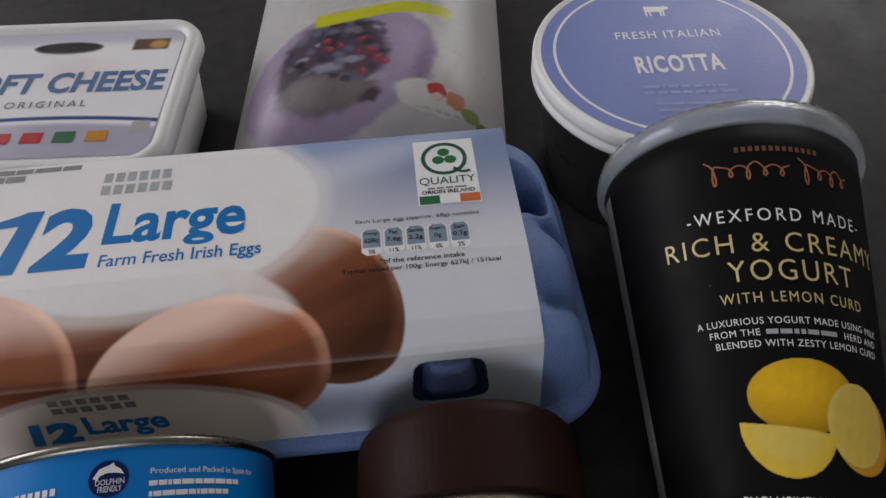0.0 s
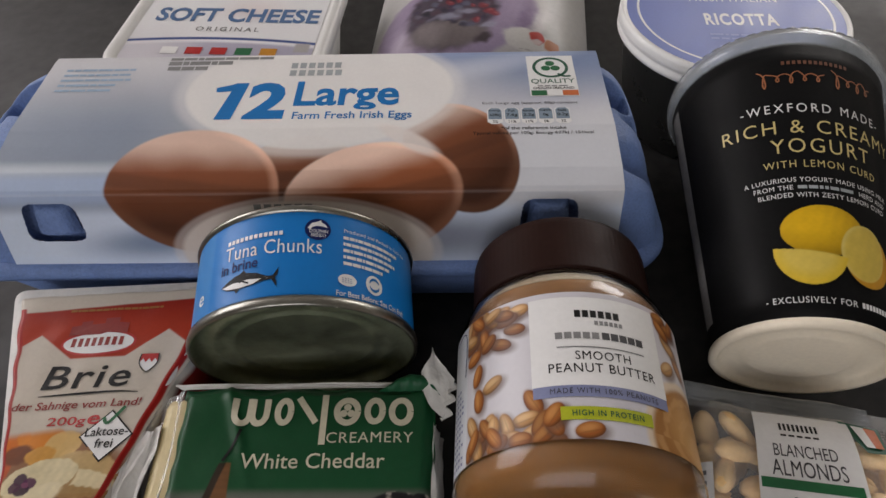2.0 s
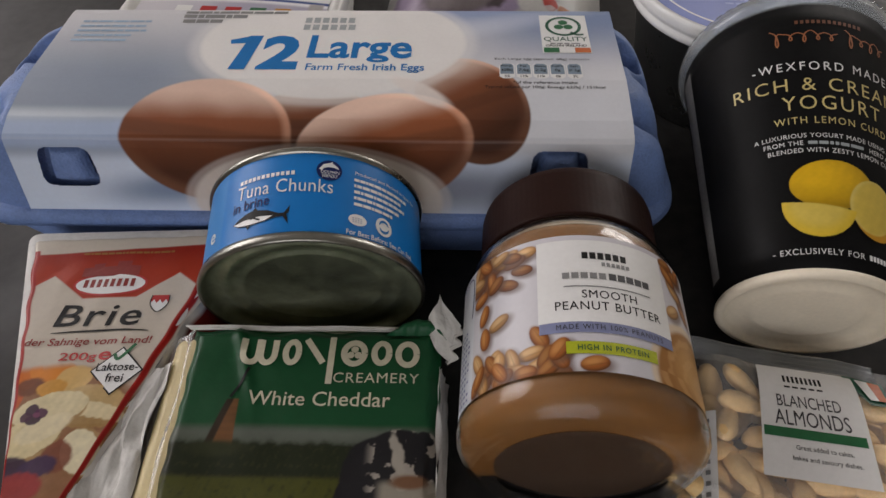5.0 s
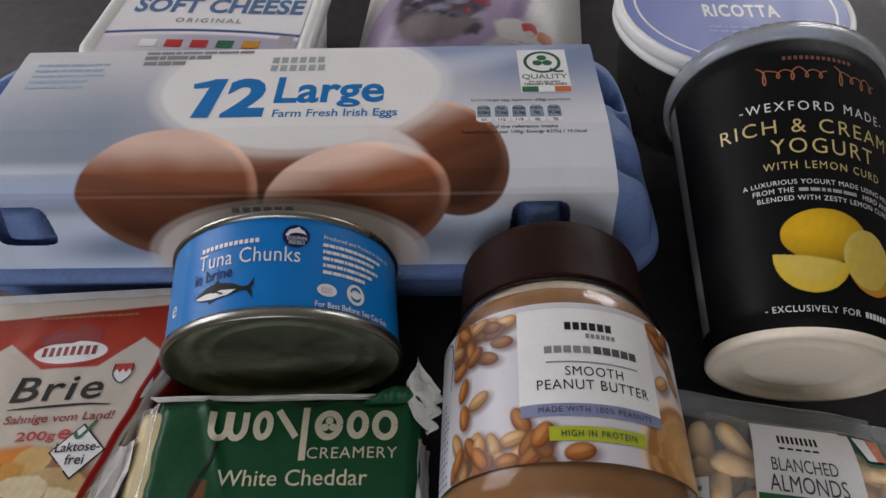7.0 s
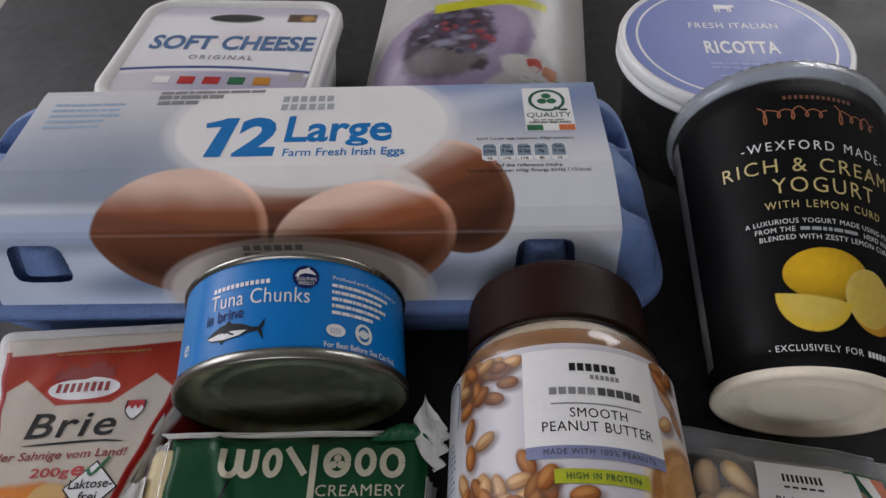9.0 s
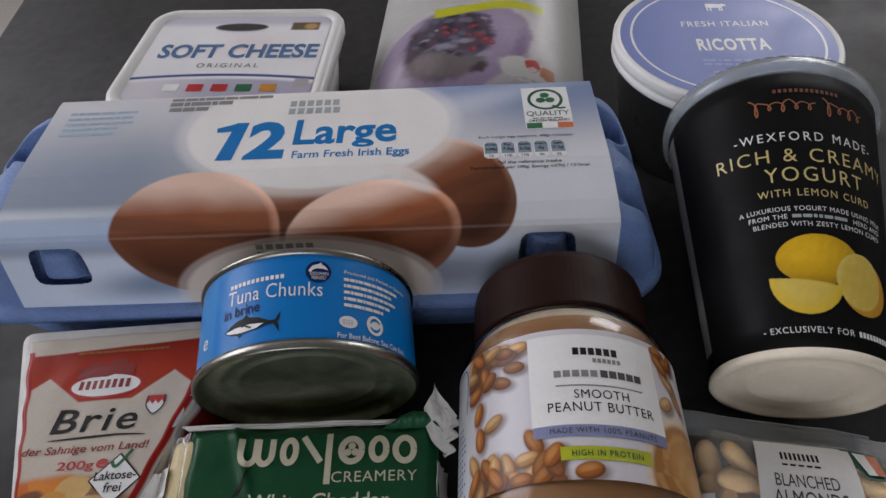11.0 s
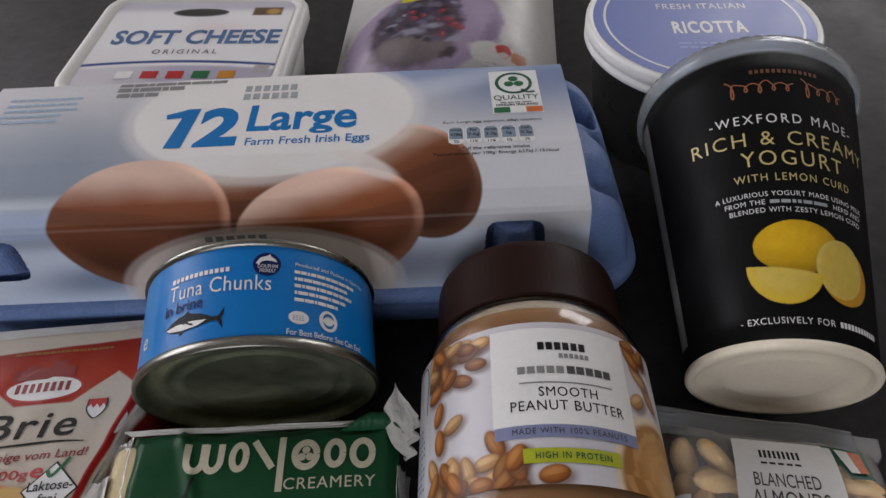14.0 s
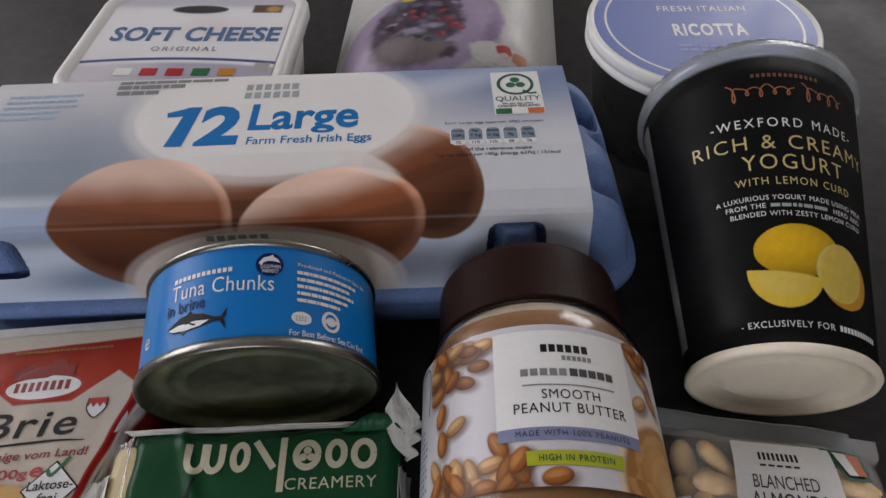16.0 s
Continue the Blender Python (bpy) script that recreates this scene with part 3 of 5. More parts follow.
word_bars(on_top, -0.0665, -0.0480, 0.0290, 0.0318, 6, M["grey"], carton, "date_stamp", fill=0.8)
word_bars(on_top, -0.1120, -0.0800, 0.0140, 0.0330, 9, M["faint_blue"], carton, "small_print", rows=5, fill=0.85)

# ---- tuna can ----
KT = 0.0415 * math.pi / 180
can = thing("tuna_can", "blue-labelled tuna can lying on its side", "food can", pose(-0.0790, 0.0418, 0.0400, 9.4, 0, 9.2))


def on_can(u, v, off=0.0):
    t = u / 0.0415
    return ((0.03952 + off) * math.sin(t), v, (0.03952 + off) * math.cos(t))


link("body", lathe([(0.0391, 0.0018), (0.0391, 0.0352)], 128), M["tin"], can)
link("seam_rim", lathe([(0.0391, 0.0034), (0.0402, 0.0026), (0.0405, 0.0010), (0.0403, -0.0004), (0.0396, -0.0010), (0.0389, -0.0006)], 128), M["tin_seam"], can, "dull rolled tin seam")
link("base", lathe([(0.0389, -0.0006), (0.0386, -0.0002), (0.0381, 0.0016), (0.0374, 0.0034), (0.0352, 0.0040), (0.0330, 0.0039), (0.0322, 0.0031), (0.0303, 0.0030), (0.0292, 0.0037), (0.0262, 0.0038), (0.0255, 0.0033), (0.0240, 0.0033), (0.0233, 0.0039), (0.0, 0.0041)], 128), M["tin_base"], can, "recessed tin base with a double seam")
link("lid", lathe([(0.0391, 0.0344), (0.0402, 0.0348), (0.0405, 0.0360), (0.0399, 0.0370), (0.0388, 0.0366), (0.0380, 0.0350), (0.0370, 0.0341), (0.0, 0.0338)], 128), M["tin_seam"], can)
cu_, cs_ = np.linspace(-150, 150, 160) * KT, np.linspace(0.0032, 0.0346, 20)
U, S = np.meshgrid(cu_, cs_)
C = np.ones(U.shape + (3,)) * np.array((0.004, 0.185, 0.56))
# faint sheen at the label's left end, painted as a paler blue
C = over(C, (1 - smooth_step(-43 * KT, -40 * KT, U)) * 0.25, (0.2, 0.42, 0.66))
P = np.stack([0.0394 * np.sin(U / 0.0415), S, 0.0394 * np.cos(U / 0.0415)], -1)
link("label", sheet(P, C), M["print_gloss"], can, "bright blue printed paper label")


def can_text(text, p0, p1, s0, h, m, rise=0.0, **kw):
    return lettering(text, on_can, p0 * KT, p1 * KT, s0, s0 + h, M[m], can, rise=rise, **kw)


word_bars(on_can, -30.7 * KT, -0.6 * KT, 0.0256, 0.0272, 12, M["paper"], can, fill=0.7)
can_text("Tuna Chunks", -31.6, 17.2, 0.0194, 0.0054, "paper", rise=-0.0012, gap=1.05)
can_text("in brine", -33.4, -12.8, 0.0145, 0.0040, "navy", bold=0.012)
fish = [(-30.4, 0.0122), (-27, 0.0138), (-23, 0.0153), (-20, 0.0158), (-18.5, 0.0170), (-17.2, 0.0156), (-12, 0.0147), (-7, 0.0128), (-4.5, 0.0128), (-2.0, 0.0160), (-2.4, 0.0130), (-3.4, 0.0118), (-2.8, 0.0102), (-2.4, 0.0078), (-5.0, 0.0113), (-8, 0.0112), (-13, 0.0102), (-20, 0.0096), (-21.5, 0.0082), (-22.5, 0.0096), (-27, 0.0104)]


def swim(outline):
    return [((p * 1.06 - 0.2) * KT, 0.0100 + 0.9 * (q - 0.0122)) for p, q in outline]


blot(on_can, swim(fish), M["black"], can, "fish_emblem", 0.0003)
blot(on_can, swim([(-29.5, 0.0119), (-24, 0.0126), (-16, 0.0127), (-9.5, 0.0121), (-13, 0.0106), (-20, 0.0100), (-27, 0.0108)]), M["paper"], can, "fish_emblem", 0.0005)
stroke(on_can, swim([(-19.5, 0.0128), (-17.0, 0.0117), (-15.5, 0.0112)]), 0.0006, M["black"], can, "fish_emblem", 0.0007)
blot(on_can, ring_pts(15.1 * KT, 0.0276, 0.0045, 0.0042, 30), M["navy"], can, "round_badge", 0.0003)
blot(on_can, [(15.1 * KT + a * 0.001, 0.0275 + b * 0.00092) for a, b in ((-3.6, 0.4), (-2.2, 2.6), (0, 3.4), (1.0, 4.0), (1.2, 3.2), (2.6, 2.2), (3.4, 0.9), (1.6, 1.4), (-0.4, 1.5), (-2.0, 0.9), (-2.8, -0.6), (-3.0, 0.2))], M["paper"], can, "dolphin_emblem", 0.0005)
can_text("DOLPHIN", 11.1, 19.9, 0.0262, 0.0013, "paper", off=0.0005)
can_text("FRIENDLY", 11.9, 19.1, 0.0246, 0.0013, "paper", off=0.0005)
can_text("Produced and Packed in Spain for", 28.0, 70, 0.0274, 0.0018, "paper", bold=0.004)
for r in range(1, 6):
    word_bars(on_can, 27.6 * KT, (64 - (0, 2, 7, 4, 9, 14)[r]) * KT, 0.0275 - 0.00245 * r, 0.0275 - 0.00245 * r + 0.0012, 24 - 2 * r, M["paper"], can, "small_print", fill=0.7)
blot(on_can, ring_pts(29.7 * KT, 0.0096, 0.0034, 0.0022, 24), M["paper"], can, "oval_stamp", 0.0003)
word_bars(on_can, 27.0 * KT, 32.4 * KT, 0.0086, 0.0107, 4, M["lilac"], can, "small_print", rows=3, off=0.0005)
blot(on_can, ring_pts(44.4 * KT, 0.0102, 0.0036, 0.0036, 26), M["paper"], can, "recycling_emblem", 0.0003)
for a in (20, 200):
    stroke(on_can, ring_pts(44.4 * KT, 0.0102, 0.0021, 0.0021, 8, 0, a, a + 150), 0.0010, M["egg_blue"], can, "recycling_emblem", 0.0005, True)
can_text("For Best Before: See Can End.", 24.2, 66, 0.0036, 0.0020, "paper", bold=0.01)
can_text("e", -51.5, -46.5, 0.0080, 0.0040, "paper", bold=0.01)

# ---- peanut butter jar ----
KJ = 0.0385 * math.pi / 180
jar = thing("peanut_butter_jar", "glass jar of peanut butter with brown lid lying on its side", "jar", pose(0.0157, 0.0, 0.0385, 0, 0, 2.5))
OUT = [(0.0, -0.0126), (0.020, -0.0126), (0.0262, -0.0134), (0.0296, -0.0140), (0.0330, -0.0132), (0.0360, -0.0110), (0.0380, -0.0070), (0.0384, -0.0035), (0.0379, -0.0010), (0.0376, 0.002), (0.0376, 0.0475), (0.0374, 0.0510), (0.0367, 0.0545), (0.0353, 0.0582), (0.0335, 0.0612), (0.0318, 0.0632), (0.0306, 0.0650), (0.0302, 0.0800)]
INN = [(0.0290, 0.0800), (0.0294, 0.0650), (0.0306, 0.0628), (0.0325, 0.0606), (0.0344, 0.0577), (0.0358, 0.0541), (0.0365, 0.0508), (0.0367, 0.0470), (0.0367, 0.0), (0.0368, -0.0058), (0.0350, -0.0092), (0.0318, -0.0112), (0.022, -0.0114), (0.0, -0.0112)]
gl = link("glass_body", lathe(OUT + INN, 128), M["glass"], jar, "clear glass jar body")
gl.visible_shadow = False
# disc of peanut butter at the base, coloured as if in shade
link("shaded_base", lathe([(0.0, -0.0109), (0.022, -0.0111), (0.0262, -0.0111), (0.0268, -0.0110)], 96), M["butter_shaded"], jar, "peanut butter behind thick base glass, its shade put into a darker brown")
link("contents", lathe([(0.0268, -0.0109), (0.0290, -0.0107), (0.0318, -0.0103), (0.0347, -0.0086), (0.0366, -0.0057), (0.0365, 0.0), (0.0365, 0.0470), (0.0363, 0.0507), (0.0356, 0.0540), (0.0350, 0.0558), (0.0, 0.0558)], 96), M["butter"], jar, "smooth brown peanut butter")
link("smear", lathe([(0.0350, 0.0559), (0.0342, 0.0576), (0.0323, 0.0605), (0.0304, 0.0627), (0.0292, 0.0650), (0.0288, 0.072)], 96), M["residue"], jar)
knurl = []
for r, s in ((0.0, 0.0886), (0.0284, 0.0886), (0.0308, 0.0880), (0.0321, 0.0863), (0.0326, 0.0836), (0.0327, 0.0650), (0.0329, 0.0644), (0.0329, 0.0632), (0.0320, 0.0630), (0.0304, 0.0634)):
    th = np.linspace(0, 2 * math.pi, 288, endpoint=False)
    rr = r + (0.00005 * np.cos(th * 96) if 0.0650 <= s <= 0.0836 and r > 0.031 else 0)
    knurl.append(np.stack([rr * np.sin(th), np.full(288, s), rr * np.cos(th)], -1))
link("lid", sheet(np.array(knurl), close_u=True), M["lid_brown"], jar, "matt dark brown plastic screw lid")


def on_jar(u, v, off=0.0):
    t = u / 0.0385
    return ((0.0381 + off) * math.sin(t), v, (0.0381 + off) * math.cos(t))


ju, js = np.linspace(-108, 100, 640) * KJ, np.linspace(-0.0003, 0.0488, 220)
U, S = np.meshgrid(ju, js)
C = np.ones(U.shape + (3,)) * np.array((0.60, 0.585, 0.62))
C = over(C, oval(U, S, -40 * KJ, 0.03, 0.02, 0.02, 0, 0.9) * 0.3, (0.72, 0.71, 0.74))
C = over(C, oval(U, S, 55 * KJ, 0.004, 0.021, 0.021, 0, 0.04), (0.70, 0.58, 0.44))
C = over(C, oval(U, S, 56 * KJ, 0.003, 0.0195, 0.0195, 0, 0.06), (0.34, 0.15, 0.04))
C = over(C, oval(U, S, 52 * KJ, 0.010, 0.010, 0.008, 40, 0.5) * 0.8, (0.55, 0.30, 0.10))
C = over(C, oval(U, S, 60 * KJ, 0.003, 0.008, 0.005, -30, 0.6) * 0.8, (0.60, 0.36, 0.15))
swirl = np.sin(np.hypot((U - 56 * KJ), (S - 0.004) * 1.2) * 900 + 2.5 * np.arctan2(S - 0.004, U - 56 * KJ))
C = over(C, oval(U, S, 56 * KJ, 0.003, 0.0185, 0.0185, 0, 0.1) * smooth_step(0.0, 1.0, swirl + 1.2 * grain(U, S, 0.008)) * 0.5, (0.62, 0.36, 0.15))
rng = random.Random(5)
# scattered peanut halves: degrees round the jar, millimetres along it, tilt
NUTS = [(-40, 45.2, 18), (-30, 44.3, 10), (-52, 45.5, 40), (-32, 37.9, -10), (-40, 34.0, -20), (-52, 38.7, 70), (-58, 41.8, 60), (-60, 38.5, 10), (-58, 33.8, 15), (-62, 45.0, 70), (-47, 42.6, 20), (-56, 45.4, 50), (-36, 42.1, 10), (-55, 26.7, 70), (-45, 21.1, 20), (-54, 17.8, 95), (-24, 11.8, -60), (-28, 6.9, 10), (-48, 8.1, 50), (-37, 6.0, -70), (-16, 5.9, 25), (-24, 2.5, 15), (-1, 2.3, 12), (-46, 4.6, 80), (-59, 10.3, -60), (-17, -0.3, 0), (-52, 3.6, 85), (-60, 3.7, 60), (-42, 1.8, 30), (-33, 1.7, -20), (-21, 4.9, 60)]
NUTS += [(-62 + 26 * rng.random(), 36 + 11 * rng.random(), rng.uniform(0, 180)) for k in range(7)]
NUTS += [(-58 + 44 * rng.random(), 8 * rng.random(), rng.uniform(0, 180)) for k in range(12)]
NUTS += [(44 + 12 * rng.random(), 27 + 20 * rng.random(), rng.uniform(0, 180)) for k in range(8)]
for p, s, deg in NUTS:
    s = s / 1000
    a, b = 0.0038 + 0.0007 * rng.random(), 0.0021 + 0.0005 * rng.random()
    tone = 0.75 + 0.45 * rng.random()
    pale = rng.random() < 0.35
    body = np.array((0.44, 0.22, 0.075) if pale else (0.27, 0.085, 0.018)) * tone
    lit = np.array((0.72, 0.48, 0.24) if pale else (0.52, 0.24, 0.075)) * tone
    C = over(C, oval(U, S, p * KJ + 0.0009, s - 0.0010, a * 1.12, b * 1.15, deg, 0.4) * 0.75, (0.13, 0.07, 0.05))
    C = over(C, oval(U, S, p * KJ, s, a, b, deg, 0.05), body * 0.42)
    C = over(C, oval(U, S, p * KJ - 0.0002, s + 0.0003, a * 0.92, b * 0.84, deg, 0.25), body)
    C = over(C, oval(U, S, p * KJ - 0.0005, s + 0.0007, a * 0.66, b * 0.46, deg, 0.7) * 0.8, lit)
    C = over(C, oval(U, S, p * KJ + 0.0003, s - 0.0003, a * 0.80, b * 0.09, deg, 0.6) * 0.3, body * 0.3)
C = over(C, 1 - smooth_step(-64.6 * KJ, -64 * KJ, U), (0.66, 0.68, 0.72))
P = np.stack([0.0380 * np.sin(U / 0.0385), S, 0.0380 * np.cos(U / 0.0385)], -1)
link("label", sheet(P, C), M["print_gloss"], jar, "paper label printed with scattered peanuts")
panel = patch(on_jar, -24.2 * KJ, 38.2 * KJ, 0.0158, 0.0466, M["paper"], jar, "white_panel", 0.00025, 24, 3)
patch(on_jar, -23.8 * KJ, 38.0 * KJ, 0.0122, 0.0158, M["lilac"], jar, "lilac_band", 0.00025, 24, 2)
patch(on_jar, -12.6 * KJ, 27.2 * KJ, 0.0052, 0.0092, M["lime"], jar, "lime_band", 0.00025, 20, 2)


def jar_text(text, p0, p1, s0, h, m, **kw):
    return lettering(text, on_jar, p0 * KJ, p1 * KJ, s0, s0 + h, M[m], panel, off=0.0005, **kw)


word_bars(on_jar, -3.2 * KJ, 18.6 * KJ, 0.0390, 0.0416, 6, M["black"], panel, off=0.0005, fill=0.76)
word_bars(on_jar, 5.6 * KJ, 19.6 * KJ, 0.0364, 0.0379, 6, M["grey"], panel, off=0.0005, fill=0.72)
word_bars(on_jar, -12.6 * KJ, 8.0 * KJ, 0.0313, 0.0336, 5, M["grey"], panel, off=0.0005, fill=0.78)
word_bars(on_jar, 8.4 * KJ, 29.2 * KJ, 0.0313, 0.0338, 5, M["charcoal"], panel, off=0.0005, fill=0.84)
patch(on_jar, -12.2 * KJ, 28.4 * KJ, 0.0282, 0.0286, M["grey"], panel, "rule_line", 0.0005, 20, 1)
jar_text("SMOOTH", -4.4, 20.6, 0.0241, 0.0029, "black", gap=1.1)
jar_text("PEANUT BUTTER", -16.4, 32.4, 0.0199, 0.0030, "black", gap=1.1)
jar_text("MADE WITH 100% PEANUTS", -16.4, 32, 0.0132, 0.0017, "charcoal", gap=1.2)
jar_text("HIGH IN PROTEIN", -7.8, 22.8, 0.0063, 0.0018, "dark_green", bold=0.012, gap=1.2)
word_bars(on_jar, -80 * KJ, -66 * KJ, 0.001, 0.028, 4, M["lilac"], jar, "small_print", rows=13, off=0.0003)
stroke(on_jar, [(-66 * KJ, 0.030), (-66 * KJ, 0.046), (-80 * KJ, 0.046)], 0.0004, M["navy"], jar, "rule_line", 0.0003)

# ---- yogurt pot ----
KY = 0.00062
yog = thing("yogurt_pot", "tall black yogurt pot with clear lid lying on its side", "yogurt pot", pose(0.1, 0.058, 0.0318, 9.63, 0, -4.44))


def along(v):
    return 0.965 * v - 0.0127


def yr(v):
    return 0.0305 + 0.1019 * along(v)


def pot(profile, seg=128):
    return lathe([(r, along(v)) for r, v in profile], seg)


def on_yog(u, v, off=0.0):
    t, r = radians(u / KY), yr(v) + 0.0001 + off
    return (r * math.sin(t), along(v), r * math.cos(t))


link("sleeve", pot([(yr(0.0142) - 0.0006, 0.0142)] + [(yr(s), s) for s in np.linspace(0.0142, 0.1362, 14)] + [(yr(0.1362) - 0.0006, 0.1362)], 128), M["satin_black"], yog, "satin black card sleeve")
link("base", pot([(yr(0.016) - 0.0006, 0.0160), (yr(0.0125) + 0.0008, 0.0142), (yr(0.0125) + 0.0010, 0.0125), (yr(0.011) + 0.0006, 0.0116), (0.0292, 0.0113), (0.0284, 0.0116), (0.0277, 0.0134), (0.0264, 0.0142), (0.0205, 0.0148), (0.0192, 0.0138), (0.0172, 0.0134), (0.0, 0.0134)], 96), M["ivory"], yog, "ivory recessed base")
lidp = [(yr(0.136), 0.1345), (yr(0.137) + 0.0016, 0.1350), (yr(0.138) + 0.0022, 0.1365), (yr(0.14) + 0.0022, 0.1395), (yr(0.14) + 0.0016, 0.1425), (yr(0.14) + 0.0002, 0.1440), (yr(0.14) - 0.003, 0.1440), (yr(0.14) - 0.0045, 0.1405), (0.0, 0.1405), (0.0, 0.1398), (yr(0.14) - 0.005, 0.1398), (yr(0.14) - 0.0035, 0.1430), (yr(0.14), 0.1430), (yr(0.138) + 0.0011, 0.1395), (yr(0.136) + 0.0009, 0.1365), (yr(0.136), 0.1352)]
link("lid", pot(lidp), M["frost"], yog, "clear press-on plastic lid").visible_shadow = False
for k in range(26):
    a = -80 + 160 * k / 25
    t = radians(a)
    bm = box_bm(-0.0016, 0.0016, -0.0005, 0.0005, -0.0004, 0.0003, 0.0002, 1)
    o = part("rib", bm, M["frost"], yog)
    o.matrix_basis = Matrix.Translation(((yr(0.14) + 0.0013) * math.sin(t), along(0.1428), (yr(0.14) + 0.0013) * math.cos(t))) @ Matrix.Rotation(t, 4, "Y")
patch(on_yog, -98 * KY, -84.0 * KY, 0.022, 0.131, M["seam_grey"], yog, "seam", 0.0003, 3, 16, -0.001, "pale overlapped seam of the sleeve")


def yog_text(text, p0, p1, s0, h, m, **kw):
    return lettering(text, on_yog, p0 * KY, p1 * KY, s0, s0 + h, M[m], yog, **kw)


word_bars(on_yog, -16.2 * KY, 19.3 * KY, 0.1246, 0.1264, 13, M["dull_copper"], yog, fill=0.6)
for p0, p1, loops, tall in ((-29, 5, 5, 0.0019), (9, 34, 4, 0.0019)):
    pts = []
    for k in range(loops * 6 + 1):
        w = k / (loops * 6)
        high = 2.3 if k < 6 else 1.6 if 15 <= k <= 18 else 1.0
        pts.append(((p0 + (p1 - p0) * w) * KY + 0.0013 * math.sin(k * math.pi / 3), 0.1182 + tall * high * math.cos(k * math.pi / 3) - 0.0006 * w))
    stroke(on_yog, pts, 0.00048, M["copper"], yog, "word_mark", label="copper handwritten flourish")
yog_text("-WEXFORD MADE-", -39.8, 39, 0.1018, 0.0042, "paper", gap=1.35, arch=-0.0012)
yog_text("RICH & CREAMY", -52, 51, 0.0922, 0.0062, "gold", gap=1.2, arch=-0.0015, bold=-0.004)
yog_text("YOGURT", -26, 29, 0.0818, 0.0065, "gold", gap=1.2, bold=-0.004)
yog_text("WITH LEMON CURD", -31, 33, 0.0752, 0.0032, "gold", gap=1.25)
yog_text("A LUXURIOUS YOGURT MADE USING MILK", -43, 43, 0.0688, 0.0020, "paper", gap=1.1)
yog_text("FROM THE", -38, -17, 0.0655, 0.0020, "paper", gap=1.1)
word_bars(on_yog, -14.5 * KY, 17 * KY, 0.0658, 0.0672, 11, M["pale_grey"], yog, "small_print", fill=0.6)
yog_text("HERD AND", 20, 41, 0.0655, 0.0020, "paper", gap=1.1)
yog_text("BLENDED WITH ZESTY LEMON CURD", -36, 40, 0.0622, 0.0020, "paper", gap=1.1)
yog_text("- EXCLUSIVELY FOR", -39, 13, 0.0203, 0.0023, "paper", gap=1.15)
word_bars(on_yog, 16 * KY, 46 * KY, 0.0205, 0.0225, 12, M["paper"], yog, fill=0.75)
lu, ls = np.linspace(-34, 42, 150), np.linspace(0.0245, 0.0610, 120)
U, S = np.meshgrid(lu * KY, ls)
whole = oval(U, S, -3.0 * KY, 0.0487, 0.0146, 0.0102, 4, 0.03)
half = oval(U, S, 20.5 * KY, 0.0420, 0.0092, 0.0112, -12, 0.03)
rind = oval(U, S, 23.5 * KY, 0.0398, 0.0100, 0.0112, -22, 0.03)
wed = oval(U, S, -11 * KY, 0.0408, 0.0128, 0.0138, -8, 0.03) * (1 - smooth_step(-0.0004, 0.0004, S - 0.0415 + 0.13 * (U + 28 * KY)))
C = np.zeros(U.shape + (3,)) + np.array((0.011, 0.011, 0.0115))
sh = np.clip(1.1 - 0.5 * ((S - 0.052) / 0.012) ** 2 - 0.25 * ((U + 0.004) / 0.014) ** 2, 0.35, 1.1)
C = C * (1 - whole[..., None]) + np.array((0.66, 0.40, 0.012)) * sh[..., None] * whole[..., None]
C = over(C, rind, (0.55, 0.27, 0.015))
C = over(C, half, (0.66, 0.52, 0.14))
C = over(C, oval(U, S, 21 * KY, 0.0418, 0.0083, 0.0108, -12, 0.1) * 0.85, (0.62, 0.45, 0.07))
C = over(C, wed, (0.66, 0.46, 0.04))
C = over(C, wed * oval(U, S, -12 * KY, 0.0402, 0.010, 0.0095, -8, 0.3) * 0.7, (0.64, 0.50, 0.12))
C *= (1 + 0.09 * grain(U, S, 0.006))[..., None]
mask = np.maximum.reduce([whole, half, rind, wed])
mk = (mask[:-1, :-1] + mask[1:, 1:]) / 2 > 0.5
P = np.array([[on_yog(U[j, i], S[j, i], 0.00022) for i in range(len(lu))] for j in range(len(ls))])
link("lemon_picture", sheet(P, C, keep=mk), M["print_gloss"], yog, "printed yellow lemon with cut pieces")

# ---- brie wedge ----
brie = thing("brie_wedge", "wrapped wedge of brie with a red and white printed face", "cheese", pose(-0.16, 0.02, 0, 0, 0, 8))


def tri(out, n=7, r=0.006):
    """Rounded triangle outline of the wedge, grown by out, point towards the front."""
    A = np.array([(0.0500 + out, 0.0535 + out), (-0.0402 - out, 0.0540 + out), (0.0006, -0.0885 - 3 * out)])
    res = []
    for k in range(3):
        p, q, s = A[k], A[k - 1], A[(k + 1) % 3]
        da, db = (q - p) / np.linalg.norm(q - p), (s - p) / np.linalg.norm(s - p)
        for m in range(n):
            w = m / (n - 1)
            res.append(p + da * r * (1 - w) ** 2 + db * r * w ** 2)
    return np.array(res)


rings = [np.column_stack([tri(o), np.full(21, z)]) for o, z in ((0.0, 0.0), (0.0015, 0.004), (0.0010, 0.024), (0.0002, 0.0300), (-0.0015, 0.0322))]
part("wrapper", loft(rings), M["wrap"], brie, "white crinkled foil wrapper")
bv, bw = np.linspace(-0.083, 0.0535, 400), np.linspace(-1, 1, 260)
W, V = np.meshgrid(bw, bv)
